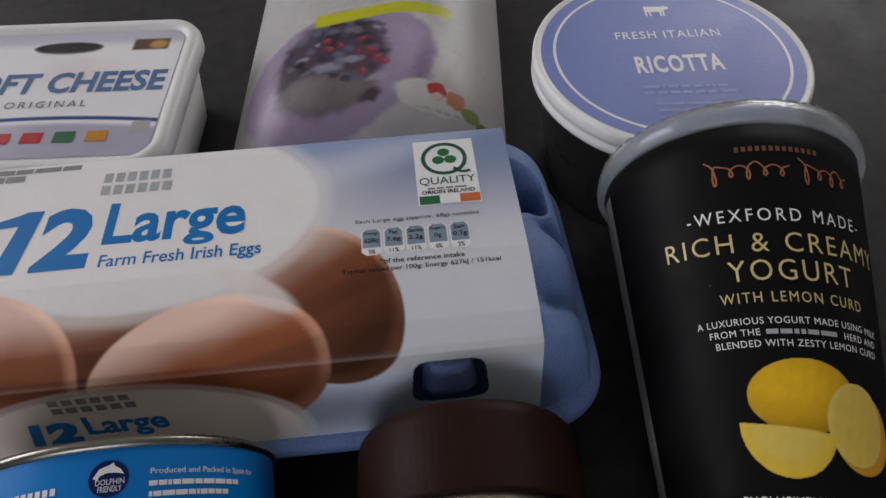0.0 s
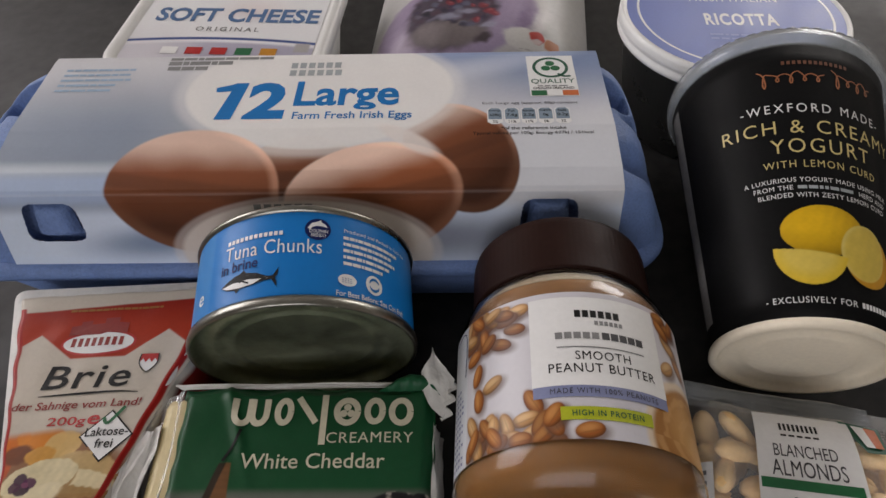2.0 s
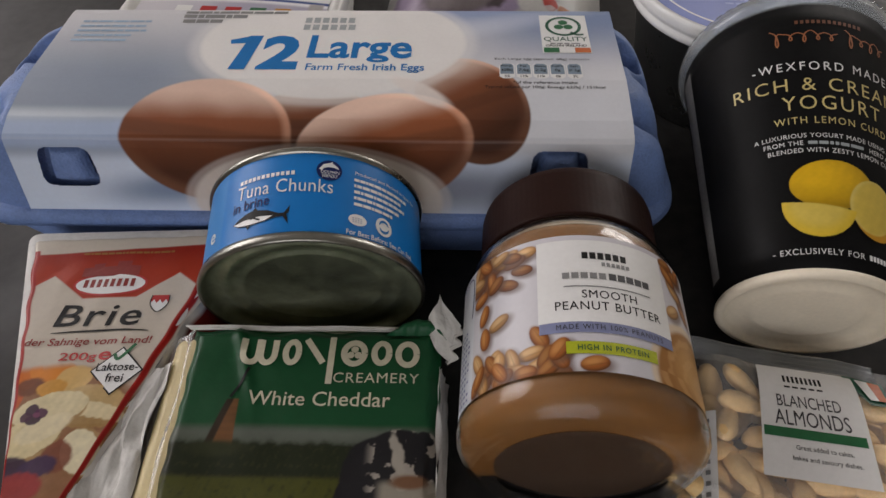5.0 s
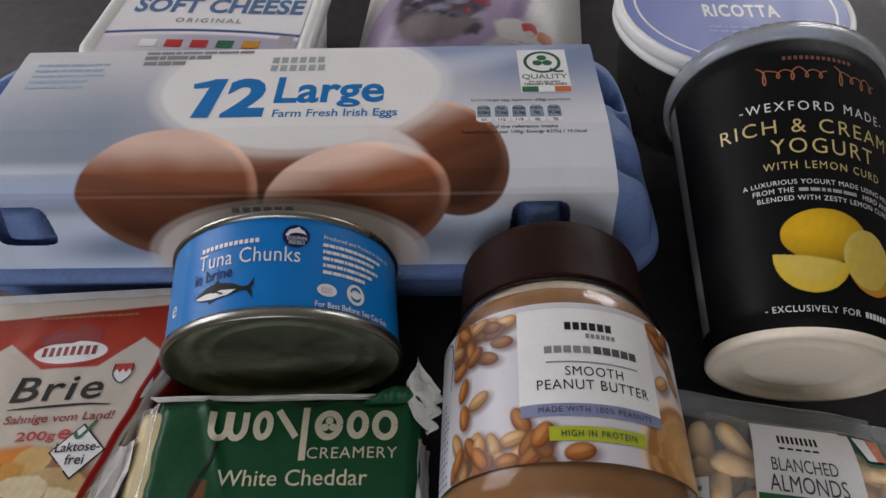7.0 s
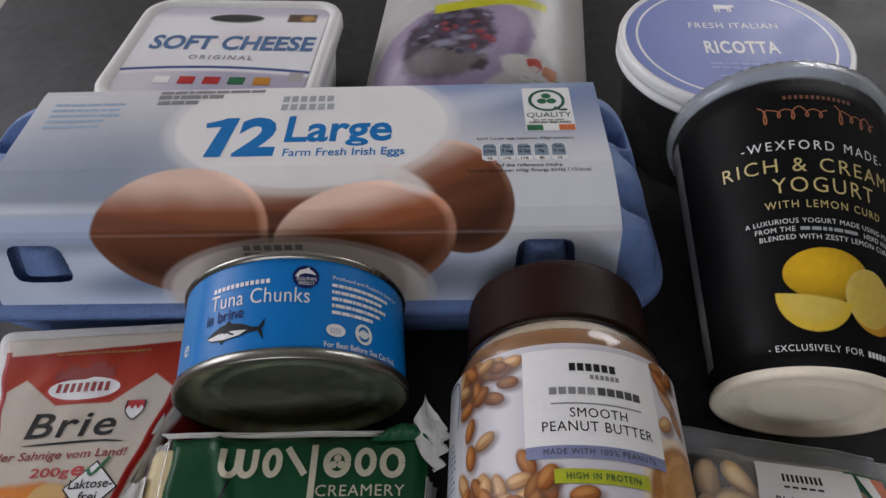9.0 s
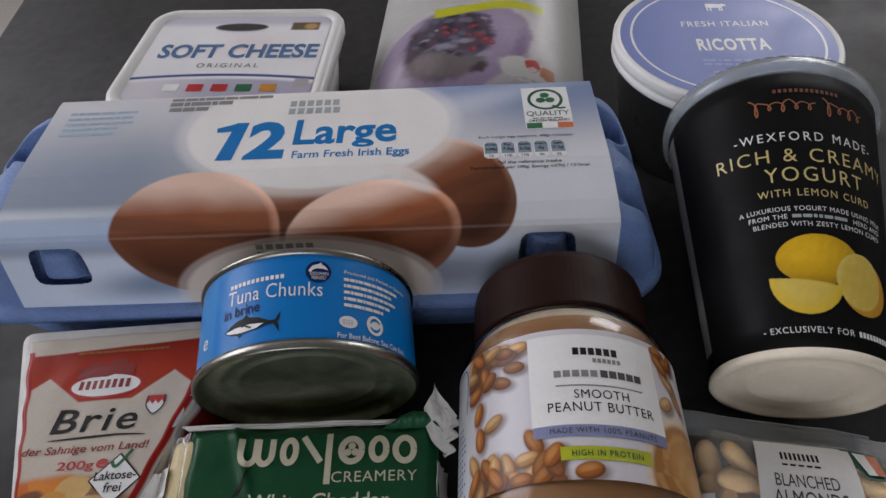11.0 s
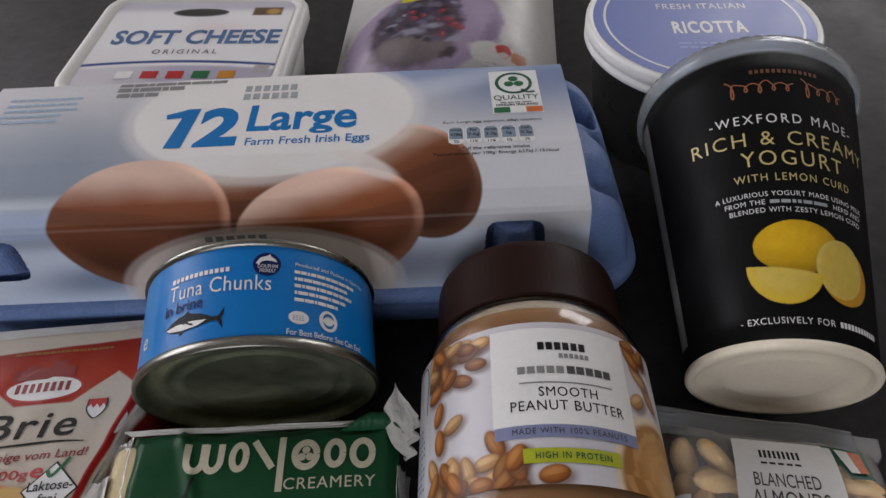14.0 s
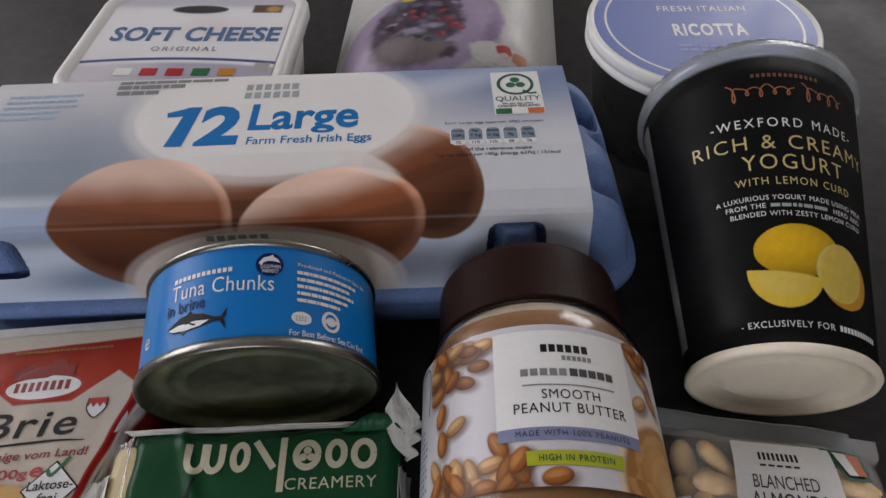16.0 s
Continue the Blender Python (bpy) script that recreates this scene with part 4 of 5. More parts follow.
U = 0.0025 + 0.0045 * (V + 0.05) / 0.103 + np.where(W < 0, 1.045, 1.0) * W * (0.0123 + 0.0318 * (V + 0.05) / 0.103) * (0.99 + 0.01 * np.cos(V * 400))
C = np.ones(U.shape + (3,)) * np.array((0.56, 0.50, 0.42))
f = np.maximum(0.0182, 0.0295 - 0.8 * np.abs(np.abs(U - 0.004) - 0.0242))
redt = smooth_step(-0.0004, 0.0004, V - f) * (1 - smooth_step(-0.0004, 0.0004, V - 0.0418 - 0.05 * (U - 0.002)))
C = C * (1 - redt[..., None]) + (np.array((0.38, 0.032, 0.009)) * (1 - smooth_step(0.03, 0.045, V)[..., None]) + np.array((0.27, 0.013, 0.006)) * smooth_step(0.03, 0.045, V)[..., None]) * redt[..., None]
WU, WV = U + 0.0006 * grain(U, V, 0.006), V + 0.0006 * grain(U + 0.1, V, 0.005)
for cu, cv, a, b, deg, col, so in (
        (-0.0020, -0.0400, 0.034, 0.030, 0, (0.24, 0.10, 0.035), 0.25),
        (-0.0170, -0.0150, 0.0075, 0.0065, 20, (0.60, 0.15, 0.012), 0.15), (-0.0190, -0.0240, 0.0060, 0.0060, 0, (0.46, 0.08, 0.015), 0.15), (-0.0060, -0.0130, 0.0085, 0.0045, -5, (0.66, 0.22, 0.02), 0.15),
        (-0.0120, -0.0190, 0.0050, 0.0035, 10, (0.16, 0.05, 0.02), 0.4), (0.0020, -0.0160, 0.0062, 0.0050, 10, (0.64, 0.42, 0.16), 0.15), (-0.0045, -0.0195, 0.0050, 0.0030, 10, (0.60, 0.30, 0.06), 0.2),
        (0.0110, -0.0250, 0.0115, 0.0062, -6, (0.52, 0.36, 0.16), 0.12), (0.0090, -0.0292, 0.0135, 0.0042, -4, (0.68, 0.58, 0.36), 0.1), (0.0080, -0.0325, 0.0130, 0.0020, -4, (0.34, 0.20, 0.07), 0.3),
        (-0.0020, -0.0290, 0.0124, 0.0066, 14, (0.36, 0.22, 0.09), 0.1), (-0.0020, -0.0275, 0.0122, 0.0062, 14, (0.67, 0.58, 0.36), 0.06), (-0.0075, -0.0402, 0.0126, 0.0068, 22, (0.38, 0.24, 0.10), 0.1), (-0.0075, -0.0385, 0.0122, 0.0066, 22, (0.68, 0.58, 0.34), 0.06), (-0.0020, -0.0345, 0.0090, 0.0040, 25, (0.70, 0.61, 0.40), 0.2),
        (0.0128, -0.0425, 0.0064, 0.0084, 25, (0.36, 0.22, 0.09), 0.12), (0.0120, -0.0425, 0.0058, 0.0078, 25, (0.72, 0.65, 0.44), 0.08), (0.0055, -0.0440, 0.0046, 0.0056, 20, (0.20, 0.06, 0.03), 0.3),
        (-0.0078, -0.0280, 0.0022, 0.0020, 0, (0.05, 0.02, 0.05), 0.2), (-0.0048, -0.0290, 0.0022, 0.0020, 0, (0.09, 0.025, 0.07), 0.2), (-0.0065, -0.0315, 0.0024, 0.0018, 0, (0.04, 0.015, 0.04), 0.2), (-0.0092, -0.0305, 0.0018, 0.0018, 0, (0.08, 0.03, 0.06), 0.2), (-0.0062, -0.0297, 0.0012, 0.0010, 0, (0.20, 0.06, 0.12), 0.4),
        (-0.0080, -0.0480, 0.0055, 0.0040, 0, (0.04, 0.02, 0.05), 0.3), (0.0005, -0.0475, 0.0060, 0.0036, 15, (0.05, 0.025, 0.07), 0.3), (-0.0030, -0.0540, 0.0070, 0.0050, 0, (0.30, 0.03, 0.03), 0.3), (0.0, -0.0750, 0.02, 0.0140, 0, (0.5, 0.36, 0.2), 0.5)):
    C = over(C, oval(WU, WV, cu, cv, a, b, deg, so * 0.5) * 0.95 * smooth_step(-0.0085, -0.0125, V + 0.10 * np.abs(U)), col)
C *= (1 + 0.13 * grain(U, V, 0.005) * smooth_step(-0.012, -0.02, V))[..., None]
C = over(C, smooth_step(0.865, 0.885, np.abs(W)) * (1 - smooth_step(0.955, 0.97, np.abs(W))) * (V < 0.0425), (0.33, 0.014, 0.010))
Z = 0.0328 + 0.0004 * grain(U, V, 0.03) - 0.0022 * smooth_step(0.9, 1.0, np.abs(W)) - 0.004 * smooth_step(0.047, 0.0535, V)
link("printed_face", sheet(np.stack([U, V, Z], -1), C), M["print_film"], brie, "red and white printed wrapper face")
side_a, side_b = np.array((0.0500, 0.0535)), np.array((0.0006, -0.0870))
tt, hh = np.linspace(0, 1, 90), np.linspace(0, 1, 26)
Q, H = np.meshgrid(tt, hh)
bulge = 0.0010 + 0.0042 * np.sin(np.clip(H * 1.25, 0, 1) * math.pi / 2) + 0.0005 * np.sin(Q * 31 + 3 * H) + 0.0004 * np.sin(Q * 73)
SX = side_a[0] * (1 - Q) + side_b[0] * Q + bulge
SY = side_a[1] * (1 - Q) + side_b[1] * Q - 0.25 * bulge
C = np.ones(Q.shape + (3,)) * np.array((0.60, 0.57, 0.53))
C = over(C, smooth_step(0.10, 0.14, H) * (1 - smooth_step(0.50, 0.56, Q + 0.15 * H)), (0.20, 0.014, 0.012))
C = over(C, band(H, 0.25, 0.75, 0.03) * band(Q, 0.62, 0.95, 0.02) * (np.sin(Q * 190) > 0.1), (0.30, 0.29, 0.29))
link("side_flap", sheet(np.stack([SX, SY, 0.0312 - 0.0285 * H], -1), C), M["print_film"], brie, "dark red and white folded side of the wrapper")
ob_ = lambda u, v, off: (u, v, 0.0328 + 0.0004 * float(grain(np.array(u), np.array(v), 0.03)) + 0.0001 + off)
blot(ob_, ring_pts(0.0028, 0.0246, 0.0142, 0.0056, 40), M["red"], brie, "maker_badge", 0.0002)
blot(ob_, ring_pts(0.0028, 0.0246, 0.0132, 0.0047, 40), M["paper"], brie, "maker_badge", 0.0004)
word_bars(ob_, -0.0075, 0.0130, 0.0232, 0.0270, 8, M["dark_red"], brie, off=0.0006, fill=0.6)
blot(ob_, [(a, b) for a, b in ((-0.0095, 0.0285), (-0.0095, 0.0325), (-0.006, 0.0330), (-0.006, 0.0345), (-0.002, 0.0350), (-0.002, 0.0332), (0.003, 0.0334), (0.003, 0.0358), (0.0085, 0.0358), (0.0085, 0.0336), (0.0125, 0.0332), (0.0125, 0.0285))], M["dark_red"], brie, "castle_emblem", 0.0004)
word_bars(ob_, -0.0120, 0.0240, 0.0394, 0.0404, 26, M["dull_amber"], brie, "small_print", fill=0.7)
lettering("Brie", ob_, -0.0128, 0.0186, 0.0052, 0.0150, M["black"], brie, bold=0.010, shear=0.12, gap=1.1, off=0.0003)
stroke(ob_, [(-0.0125, 0.0026), (-0.002, 0.0030), (0.012, 0.0034), (0.0228, 0.0028)], 0.0009, M["black"], brie, "underline", taper=True)
lettering("der Sahnige vom Land!", ob_, -0.0202, 0.0250, -0.0036, 0.0004, M["dark_red"], brie, bold=0.012, shear=0.1)
lettering("200g", ob_, -0.0060, 0.0072, -0.0100, -0.0058, M["red"], brie, bold=0.012)
lettering("e", ob_, 0.0078, 0.0122, -0.0092, -0.0056, M["red"], brie, bold=0.02)
blot(ob_, [(0.0160, -0.0040), (0.0252, -0.0136), (0.0160, -0.0232), (0.0066, -0.0136)], M["black"], brie, "diamond_badge", 0.0003)
dia = blot(ob_, [(0.0160, -0.0048), (0.0245, -0.0136), (0.0160, -0.0224), (0.0073, -0.0136)], M["paper"], brie, "diamond_badge", 0.0005)
lettering("Laktose-", ob_, 0.0087, 0.0233, -0.0138, -0.0106, M["black"], dia, bold=0.008, off=0.0007)
lettering("frei", ob_, 0.0130, 0.0190, -0.0182, -0.0148, M["black"], dia, bold=0.008, off=0.0007)
stroke(ob_, [(0.0135, -0.0068), (0.0155, -0.0090), (0.0200, -0.0030)], 0.0012, M["green"], dia, "tick", 0.0007)
blot(ob_, [(0.0206, 0.0185), (0.0270, 0.0185), (0.0270, 0.0140), (0.0238, 0.0108), (0.0206, 0.0140)], M["paper"], brie, "shield", 0.0003)
blot(ob_, [(0.0206, 0.0185), (0.0270, 0.0185), (0.0270, 0.0150), (0.0260, 0.0165), (0.0249, 0.0148), (0.0238, 0.0165), (0.0227, 0.0148), (0.0216, 0.0165), (0.0206, 0.0150)], M["red"], brie, "shield", 0.0005)
stroke(ob_, [(0.0206, 0.0185), (0.0206, 0.0142), (0.0238, 0.0108), (0.0270, 0.0142), (0.0270, 0.0185)], 0.0004, M["black"], brie, "shield", 0.0006)

# ---- cheddar ----
ched = thing("cheddar_block", "block of white cheddar in a crumpled green film wrapper", "cheese", pose(-0.0848, -0.0013, 0.0048, 3, 0, 5) @ Matrix.Diagonal((1, 1, 0.94, 1)))
part("cheese_block", box_bm(-0.0395, 0.0545, -0.060, 0.0310, -0.0040, 0.0282, 0.004, 3), M["cheese"], ched, "pale yellow cheddar")


def crumple(U, V, amp, size):
    out = np.zeros_like(U)
    rng = np.random.RandomState(3)
    for _ in range(26):
        a, p, w = rng.rand() * 3.14, rng.rand() * 6.28, size * (0.5 + rng.rand())
        ph = (U * math.cos(a) + V * math.sin(a)) / w + p
        out += np.abs(((ph % 2) - 1)) - 0.5
    return amp * out / 4


cu, cv = np.linspace(-0.0335, 0.0560, 260), np.linspace(-0.0600, 0.0345, 280)
U, V = np.meshgrid(cu, cv)
C = np.ones(U.shape + (3,)) * np.array((0.008, 0.070, 0.025))
land = 1 - smooth_step(-0.0055, -0.0015, V)
C = over(C, land, (0.085, 0.10, 0.075))
C = over(C, land * oval(U, V, 0.02, -0.004, 0.05, 0.004, 0, 0.8) * 0.5, (0.15, 0.165, 0.145))
hedge = smooth_step(0.0012, -0.0012, V + 0.0085 + 0.0012 * grain(U, V * 0, 0.010) + 0.0008 * grain(U, V, 0.004))
C = over(C, hedge, (0.017, 0.022, 0.010))
C = over(C, smooth_step(-0.0185, -0.0205, V), (0.062, 0.066, 0.013))
C = over(C, hedge * smooth_step(0.0, 0.5, grain(U, V, 0.0035)) * 0.45, (0.042, 0.046, 0.016))
C = over(C, hedge * smooth_step(0.05, 0.5, grain(U + 0.3, V, 0.006)) * 0.5, (0.016, 0.020, 0.009))
slant = (V - 0.0064) / 0.0170
tower = band(U, -0.0132 + 0.0045 * slant, -0.0113 - 0.0010 * slant, 0.0003) * band(V, -0.0112, 0.0063, 0.0004)
shade = band(U, -0.0151 + 0.0052 * slant, -0.0128 + 0.0048 * slant, 0.0004) * band(V, -0.0112, 0.0063, 0.0004)
C = over(C, tower, (0.165, 0.075, 0.028))
C = over(C, tower * (0.5 + 0.5 * np.sign(np.sin(V * 2600))) * 0.12, (0.06, 0.03, 0.015))
C = over(C, shade, (0.030, 0.018, 0.010))
C = over(C, oval(U, V, -0.0155, -0.0105, 0.0095, 0.0025, 0, 0.5), (0.028, 0.034, 0.014))
edge_n = 0.0012 * grain(U, V, 0.007)
cow = np.maximum.reduce([oval(U + edge_n, V, 0.0440, -0.0140, 0.0125, 0.0105, -4, 0.05), oval(U + edge_n, V, 0.0350, -0.0165, 0.0090, 0.0110, -30, 0.05), oval(U, V + edge_n, 0.0525, -0.0120, 0.0060, 0.0080, 10, 0.05), oval(U, V + edge_n, 0.0300, -0.0265, 0.0060, 0.0110, -10, 0.06), oval(U, V, 0.045, -0.026, 0.012, 0.012, 0, 0.1)])
C = over(C, cow, (0.014, 0.013, 0.015))
patchy = grain(U * 1.0 + 0.021, V * 0.8 + 0.004, 0.011, 3) + 0.25 * grain(U, V, 0.004)
C = over(C, cow * smooth_step(0.10, 0.17, patchy) * smooth_step(0.032, 0.037, U), (0.33, 0.30, 0.26))
C = over(C, cow * oval(U + edge_n, V, 0.0432, -0.0120, 0.0020, 0.0075, 14, 0.2), (0.36, 0.33, 0.28))
C = over(C, cow * smooth_step(-0.019, -0.022, V) * smooth_step(0.036, 0.040, U) * 0.8, (0.34, 0.31, 0.25))
C = over(C, oval(U, V, 0.0475, -0.0205, 0.0060, 0.0022, 0, 0.35), (0.17, 0.085, 0.045))
C *= (1 + 0.08 * grain(U, V, 0.012))[..., None]


def film_z(U, V):
    edge = np.minimum.reduce([U + 0.0335, 0.0560 - U, 0.0345 - V])
    z = 0.0298 + crumple(U, V, 0.0006, 0.016) - 0.0035 * (1 - smooth_step(0.0, 0.006, edge)) ** 2
    return z + 0.0014 * np.exp(-((U + 0.012 + 0.35 * (V - 0.02)) / 0.0022) ** 2) * smooth_step(-0.005, 0.025, V)


edge = np.minimum.reduce([U + 0.0335, 0.0560 - U, 0.0345 - V])
Z = film_z(U, V)
U2 = U + 0.0006 * np.sin(V * 500) * (edge < 0.004)
V2 = V + 0.0008 * np.sin(U * 260) * (0.0345 - V < 0.004)
U2 = U2 - 0.0007 * np.sin(V * 500) * (edge < 0.004) + 0.0005 * grain(V, V * 0, 0.02) * (edge < 0.004)
link("printed_film", sheet(np.stack([U2, V2, Z], -1), C), M["print_film"], ched, "crumpled green printed film")


def rag(corners, n, amp, size, name, material, seed, parent):
    """A crumpled, ragged sheet between four corners."""
    c = np.array(corners, float)
    a, b = np.meshgrid(np.linspace(0, 1, n), np.linspace(0, 1, n))
    P = (c[0] * ((1 - a) * (1 - b))[..., None] + c[1] * (a * (1 - b))[..., None] + c[2] * (a * b)[..., None] + c[3] * ((1 - a) * b)[..., None])
    L = np.linalg.norm(c[1] - c[0]) + np.linalg.norm(c[3] - c[0])
    X, Y = a * L / 2 + seed, b * L / 2 + seed * 2
    P[..., 2] += crumple(X, Y, amp, size)
    P[..., 0] += crumple(Y + 1, X, amp * 0.9, size) + amp * np.sin(b * 19 + seed) * (a > 0.9)
    P[..., 1] += crumple(X + 2, Y + 3, amp * 0.7, size)
    P[..., 2] = np.maximum(P[..., 2], 0.0006)
    return link(name, sheet(P), material, parent)


rag([(-0.0345, 0.0336, 0.0276), (0.0430, 0.0340, 0.0278), (0.0470, 0.0358, 0.0286), (-0.0375, 0.0353, 0.0284)], 70, 0.0005, 0.010, "wrap_edge", M["wrap"], 1.0, ched)
rag([(-0.0325, 0.0330, 0.0292), (-0.0325, -0.0600, 0.0292), (-0.0430, -0.0600, 0.0215), (-0.0405, 0.0310, 0.0245)], 60, 0.0005, 0.010, "clear_side", M["film"], 2.0, ched)
rag([(-0.0385, 0.0200, 0.0275), (-0.0415, -0.0600, 0.0275), (-0.0660, -0.0600, 0.0275), (-0.0500, 0.0170, 0.0262)], 90, 0.0022, 0.009, "wrap_skirt", M["wrap"], 3.0, ched)
rag([(0.0500, 0.0330, 0.0300), (0.0590, 0.0200, 0.0295), (0.0635, 0.0345, 0.0305), (0.0550, 0.0470, 0.0340)], 60, 0.0016, 0.008, "torn_corner", M["wrap"], 4.0, ched)
rag([(0.0555, 0.0200, 0.0290), (0.0555, -0.0600, 0.0290), (0.0590, -0.0600, 0.0080), (0.0585, 0.0220, 0.0080)], 60, 0.0014, 0.009, "wrap_side", M["wrap"], 5.0, ched)
cu2, cv2 = np.linspace(0.0360, 0.0585, 50), np.linspace(0, 1, 14)
CU, CV = np.meshgrid(cu2, cv2)
arc = np.sin(np.clip((CU - 0.0360) / 0.0225, 0, 1) * math.pi)
link("film_flap", sheet(np.stack([CU + 0.0012 * CV, 0.0318 + (0.0055 * arc - 0.0045 * smooth_step(0.052, 0.0585, CU)) * CV, 0.0288 + 0.0030 * np.sin(CV * 2.4) * (0.3 + arc) + 0.0003 * np.sin(CU * 1400)], -1), np.ones(CU.shape + (3,)) * np.array((0.010, 0.080, 0.032))), M["print_film"], ched, "curled green corner of the film")
oc = lambda u, v, off: (u, v, float(film_z(np.array(u), np.array(v))) + off)
# the maker's mark stands as plain cream shapes
shape_row(oc, [("cup", -0.0142, -0.0068, 0.0188, 0.0300), ("cup", -0.0082, -0.0010, 0.0188, 0.0298), ("ring", 0.0006, 0.0074, 0.0190, 0.0292), ("slant", 0.0076, 0.0164, 0.0188, 0.0302), ("bar", 0.0160, 0.0200, 0.0122, 0.0302), ("ring", 0.0212, 0.0306, 0.0188, 0.0292), ("ring", 0.0318, 0.0392, 0.0190, 0.0290), ("ring", 0.0402, 0.0488, 0.0186, 0.0290)], 0.0022, M["cream"], ched, 0.0009)
for a in (90, 210, 330):
    blot(oc, ring_pts(0.0259 + 0.0015 * math.cos(radians(a)), 0.0240 + 0.0015 * math.sin(radians(a)), 0.0013, 0.0013, 12), M["cream"], ched, "clover_leaf", 0.0010)
stroke(oc, [(-0.0142, 0.0068), (-0.0118, 0.0120), (-0.0098, 0.0178)], 0.0010, M["black"], ched, "windmill_sail", 0.0008)
lettering("CREAMERY", oc, 0.0195, 0.0488, 0.0128, 0.0165, M["cream"], ched, gap=1.1, off=0.0006)
lettering("White Cheddar", oc, -0.0082, 0.0396, 0.0042, 0.0094, M["cream"], ched, bold=0.004, off=0.0006)

# ---- bag of almonds ----
bag = thing("almond_bag", "clear film bag of blanched almonds with a white label", "bag of nuts", pose(0.1, 0.0, 0, 0, 0, -6.5))
BU0, BU1, BV0, BV1 = -0.0475, 0.0310, -0.0750, 0.0500


def bag_z(U, V):
    x = np.clip((U - (BU0 + BU1) / 2) / ((BU1 - BU0) / 2), -1, 1)
    y = np.clip((V - (BV0 + BV1) / 2) / ((BV1 - BV0) / 2), -1, 1)
    return 0.0275 * (1 - np.abs(x) ** 9) ** 0.6 * (1 - np.abs(y) ** 7) ** 0.6


gu, gv = np.linspace(BU0, BU1, 130), np.linspace(BV0, BV1, 150)
U, V = np.meshgrid(gu, gv)
mid = 0.0052
top = np.maximum(mid + 0.0003, bag_z(U, V) + crumple(U, V, 0.0015, 0.015) * smooth_step(0, 0.01, bag_z(U, V)))
seal = smooth_step(0.0400, 0.0440, V)
top = top * (1 - seal) + (0.0145 + 0.0008 * np.sin(V * 3500) + crumple(U, V, 0.0006, 0.02)) * seal
bot = np.minimum(top - 0.0004, np.where(seal > 0.5, top - 0.0004, 0.0008))
loop = np.concatenate([np.stack([U, V, top], -1), np.stack([U, V, bot], -1)[:, ::-1]], axis=1)
fl = link("film", sheet(loop, close_u=True), M["film"], bag, "clear crinkled plastic film")
fl.visible_shadow = False
th, ph = np.meshgrid(np.linspace(0, 2 * math.pi, 14, endpoint=False), np.linspace(0, math.pi, 10))
taper = 1 + 0.28 * np.cos(ph)
nut = sheet(np.stack([0.0037 * np.sin(ph) * np.cos(th) * taper, 0.0086 * np.cos(ph), 0.0032 * np.sin(ph) * np.sin(th) * taper], -1), close_u=True)
nut.materials.append(M["almond"])
nut.shade_smooth()
rng = random.Random(11)
placed = []
tries = 0
while len(placed) < 190 and tries < 30000:
    tries += 1
    a, b = rng.uniform(BU0 + 0.008, BU1 - 0.007), rng.uniform(BV0 + 0.012, 0.0300)
    lim = float(bag_z(np.array(a), np.array(b))) - 0.0048
    c = rng.choice((0.0052, 0.0105, min(lim, 0.0160), lim, lim))
    if c > lim or c < 0.0045:
        continue
    if all(((a - p[0]) / 1.55) ** 2 + ((b - p[1]) / 1.05) ** 2 + ((c - p[2]) * 1.35) ** 2 > 0.0080 ** 2 for p in placed):
        placed.append((a, b, c))
for a, b, c in placed:
    o = new("almond", nut)
    o.parent = bag
    o.matrix_basis = pose(a, b, c, rng.uniform(-22, 22), rng.uniform(-25, 25), rng.gauss(70, 38))


su, sv = np.linspace(-0.0480, 0.0205, 120), np.linspace(0.0375, 0.0500, 60)
U, V = np.meshgrid(su, sv)
Z = 0.0205 - 0.25 * (V - 0.0375) + 0.0005 * np.sin(V * 2600) * smooth_step(0.040, 0.0415, V) + crumple(U, V, 0.0010, 0.018)
ZL = Z - 0.0004
loop = np.concatenate([np.stack([U, V, Z], -1), np.stack([U, V, ZL], -1)[:, ::-1]], axis=1)
link("seal", sheet(loop, close_u=True), M["frost"], bag, "ribbed heat-sealed top of the bag").visible_shadow = False


def on_bag(u, v, off=0.0):
    return (u, v, float(bag_z(np.array(u), np.array(v))) + 0.0016 + off)


def on_tag(u, v, off=0.0):
    """The label lies a little askew and narrows to its head."""
    q = (v + 0.0048) / 0.0408
    return on_bag(-0.0250 + (u + 0.0250) * (1.0 - 0.10 * q), v - 0.0016 + 0.06 * (u + 0.0250) + 0.0016 * q, off)


tag = patch(on_tag, -0.0250, 0.0105, -0.0048, 0.0360, M["paper"], bag, "label", 0.0, 20, 20, 0.0012, "white paper label")
word_bars(on_tag, -0.0150, -0.0004, 0.0292, 0.0320, 9, M["black"], tag, off=0.0003, fill=0.55)
word_bars(on_tag, -0.0150, -0.0004, 0.0270, 0.0277, 5, M["black"], tag, off=0.0003, fill=0.7)
lettering("BLANCHED", on_tag, -0.0184, 0.0036, 0.0196, 0.0240, M["charcoal"], tag, off=0.0003)
lettering("ALMONDS", on_tag, -0.0198, 0.0054, 0.0130, 0.0184, M["charcoal"], tag, off=0.0003)
patch(on_tag, -0.0238, 0.0095, 0.0086, 0.0120, M["green"], tag, "green_band", 0.0003, 16, 2)
lettering("Great added to cakes,", on_tag, -0.0140, 0.0040, 0.0046, 0.0064, M["charcoal"], tag, off=0.0003)
lettering("bakes and savoury dishes.", on_tag, -0.0155, 0.0060, 0.0008, 0.0028, M["charcoal"], tag, off=0.0003)
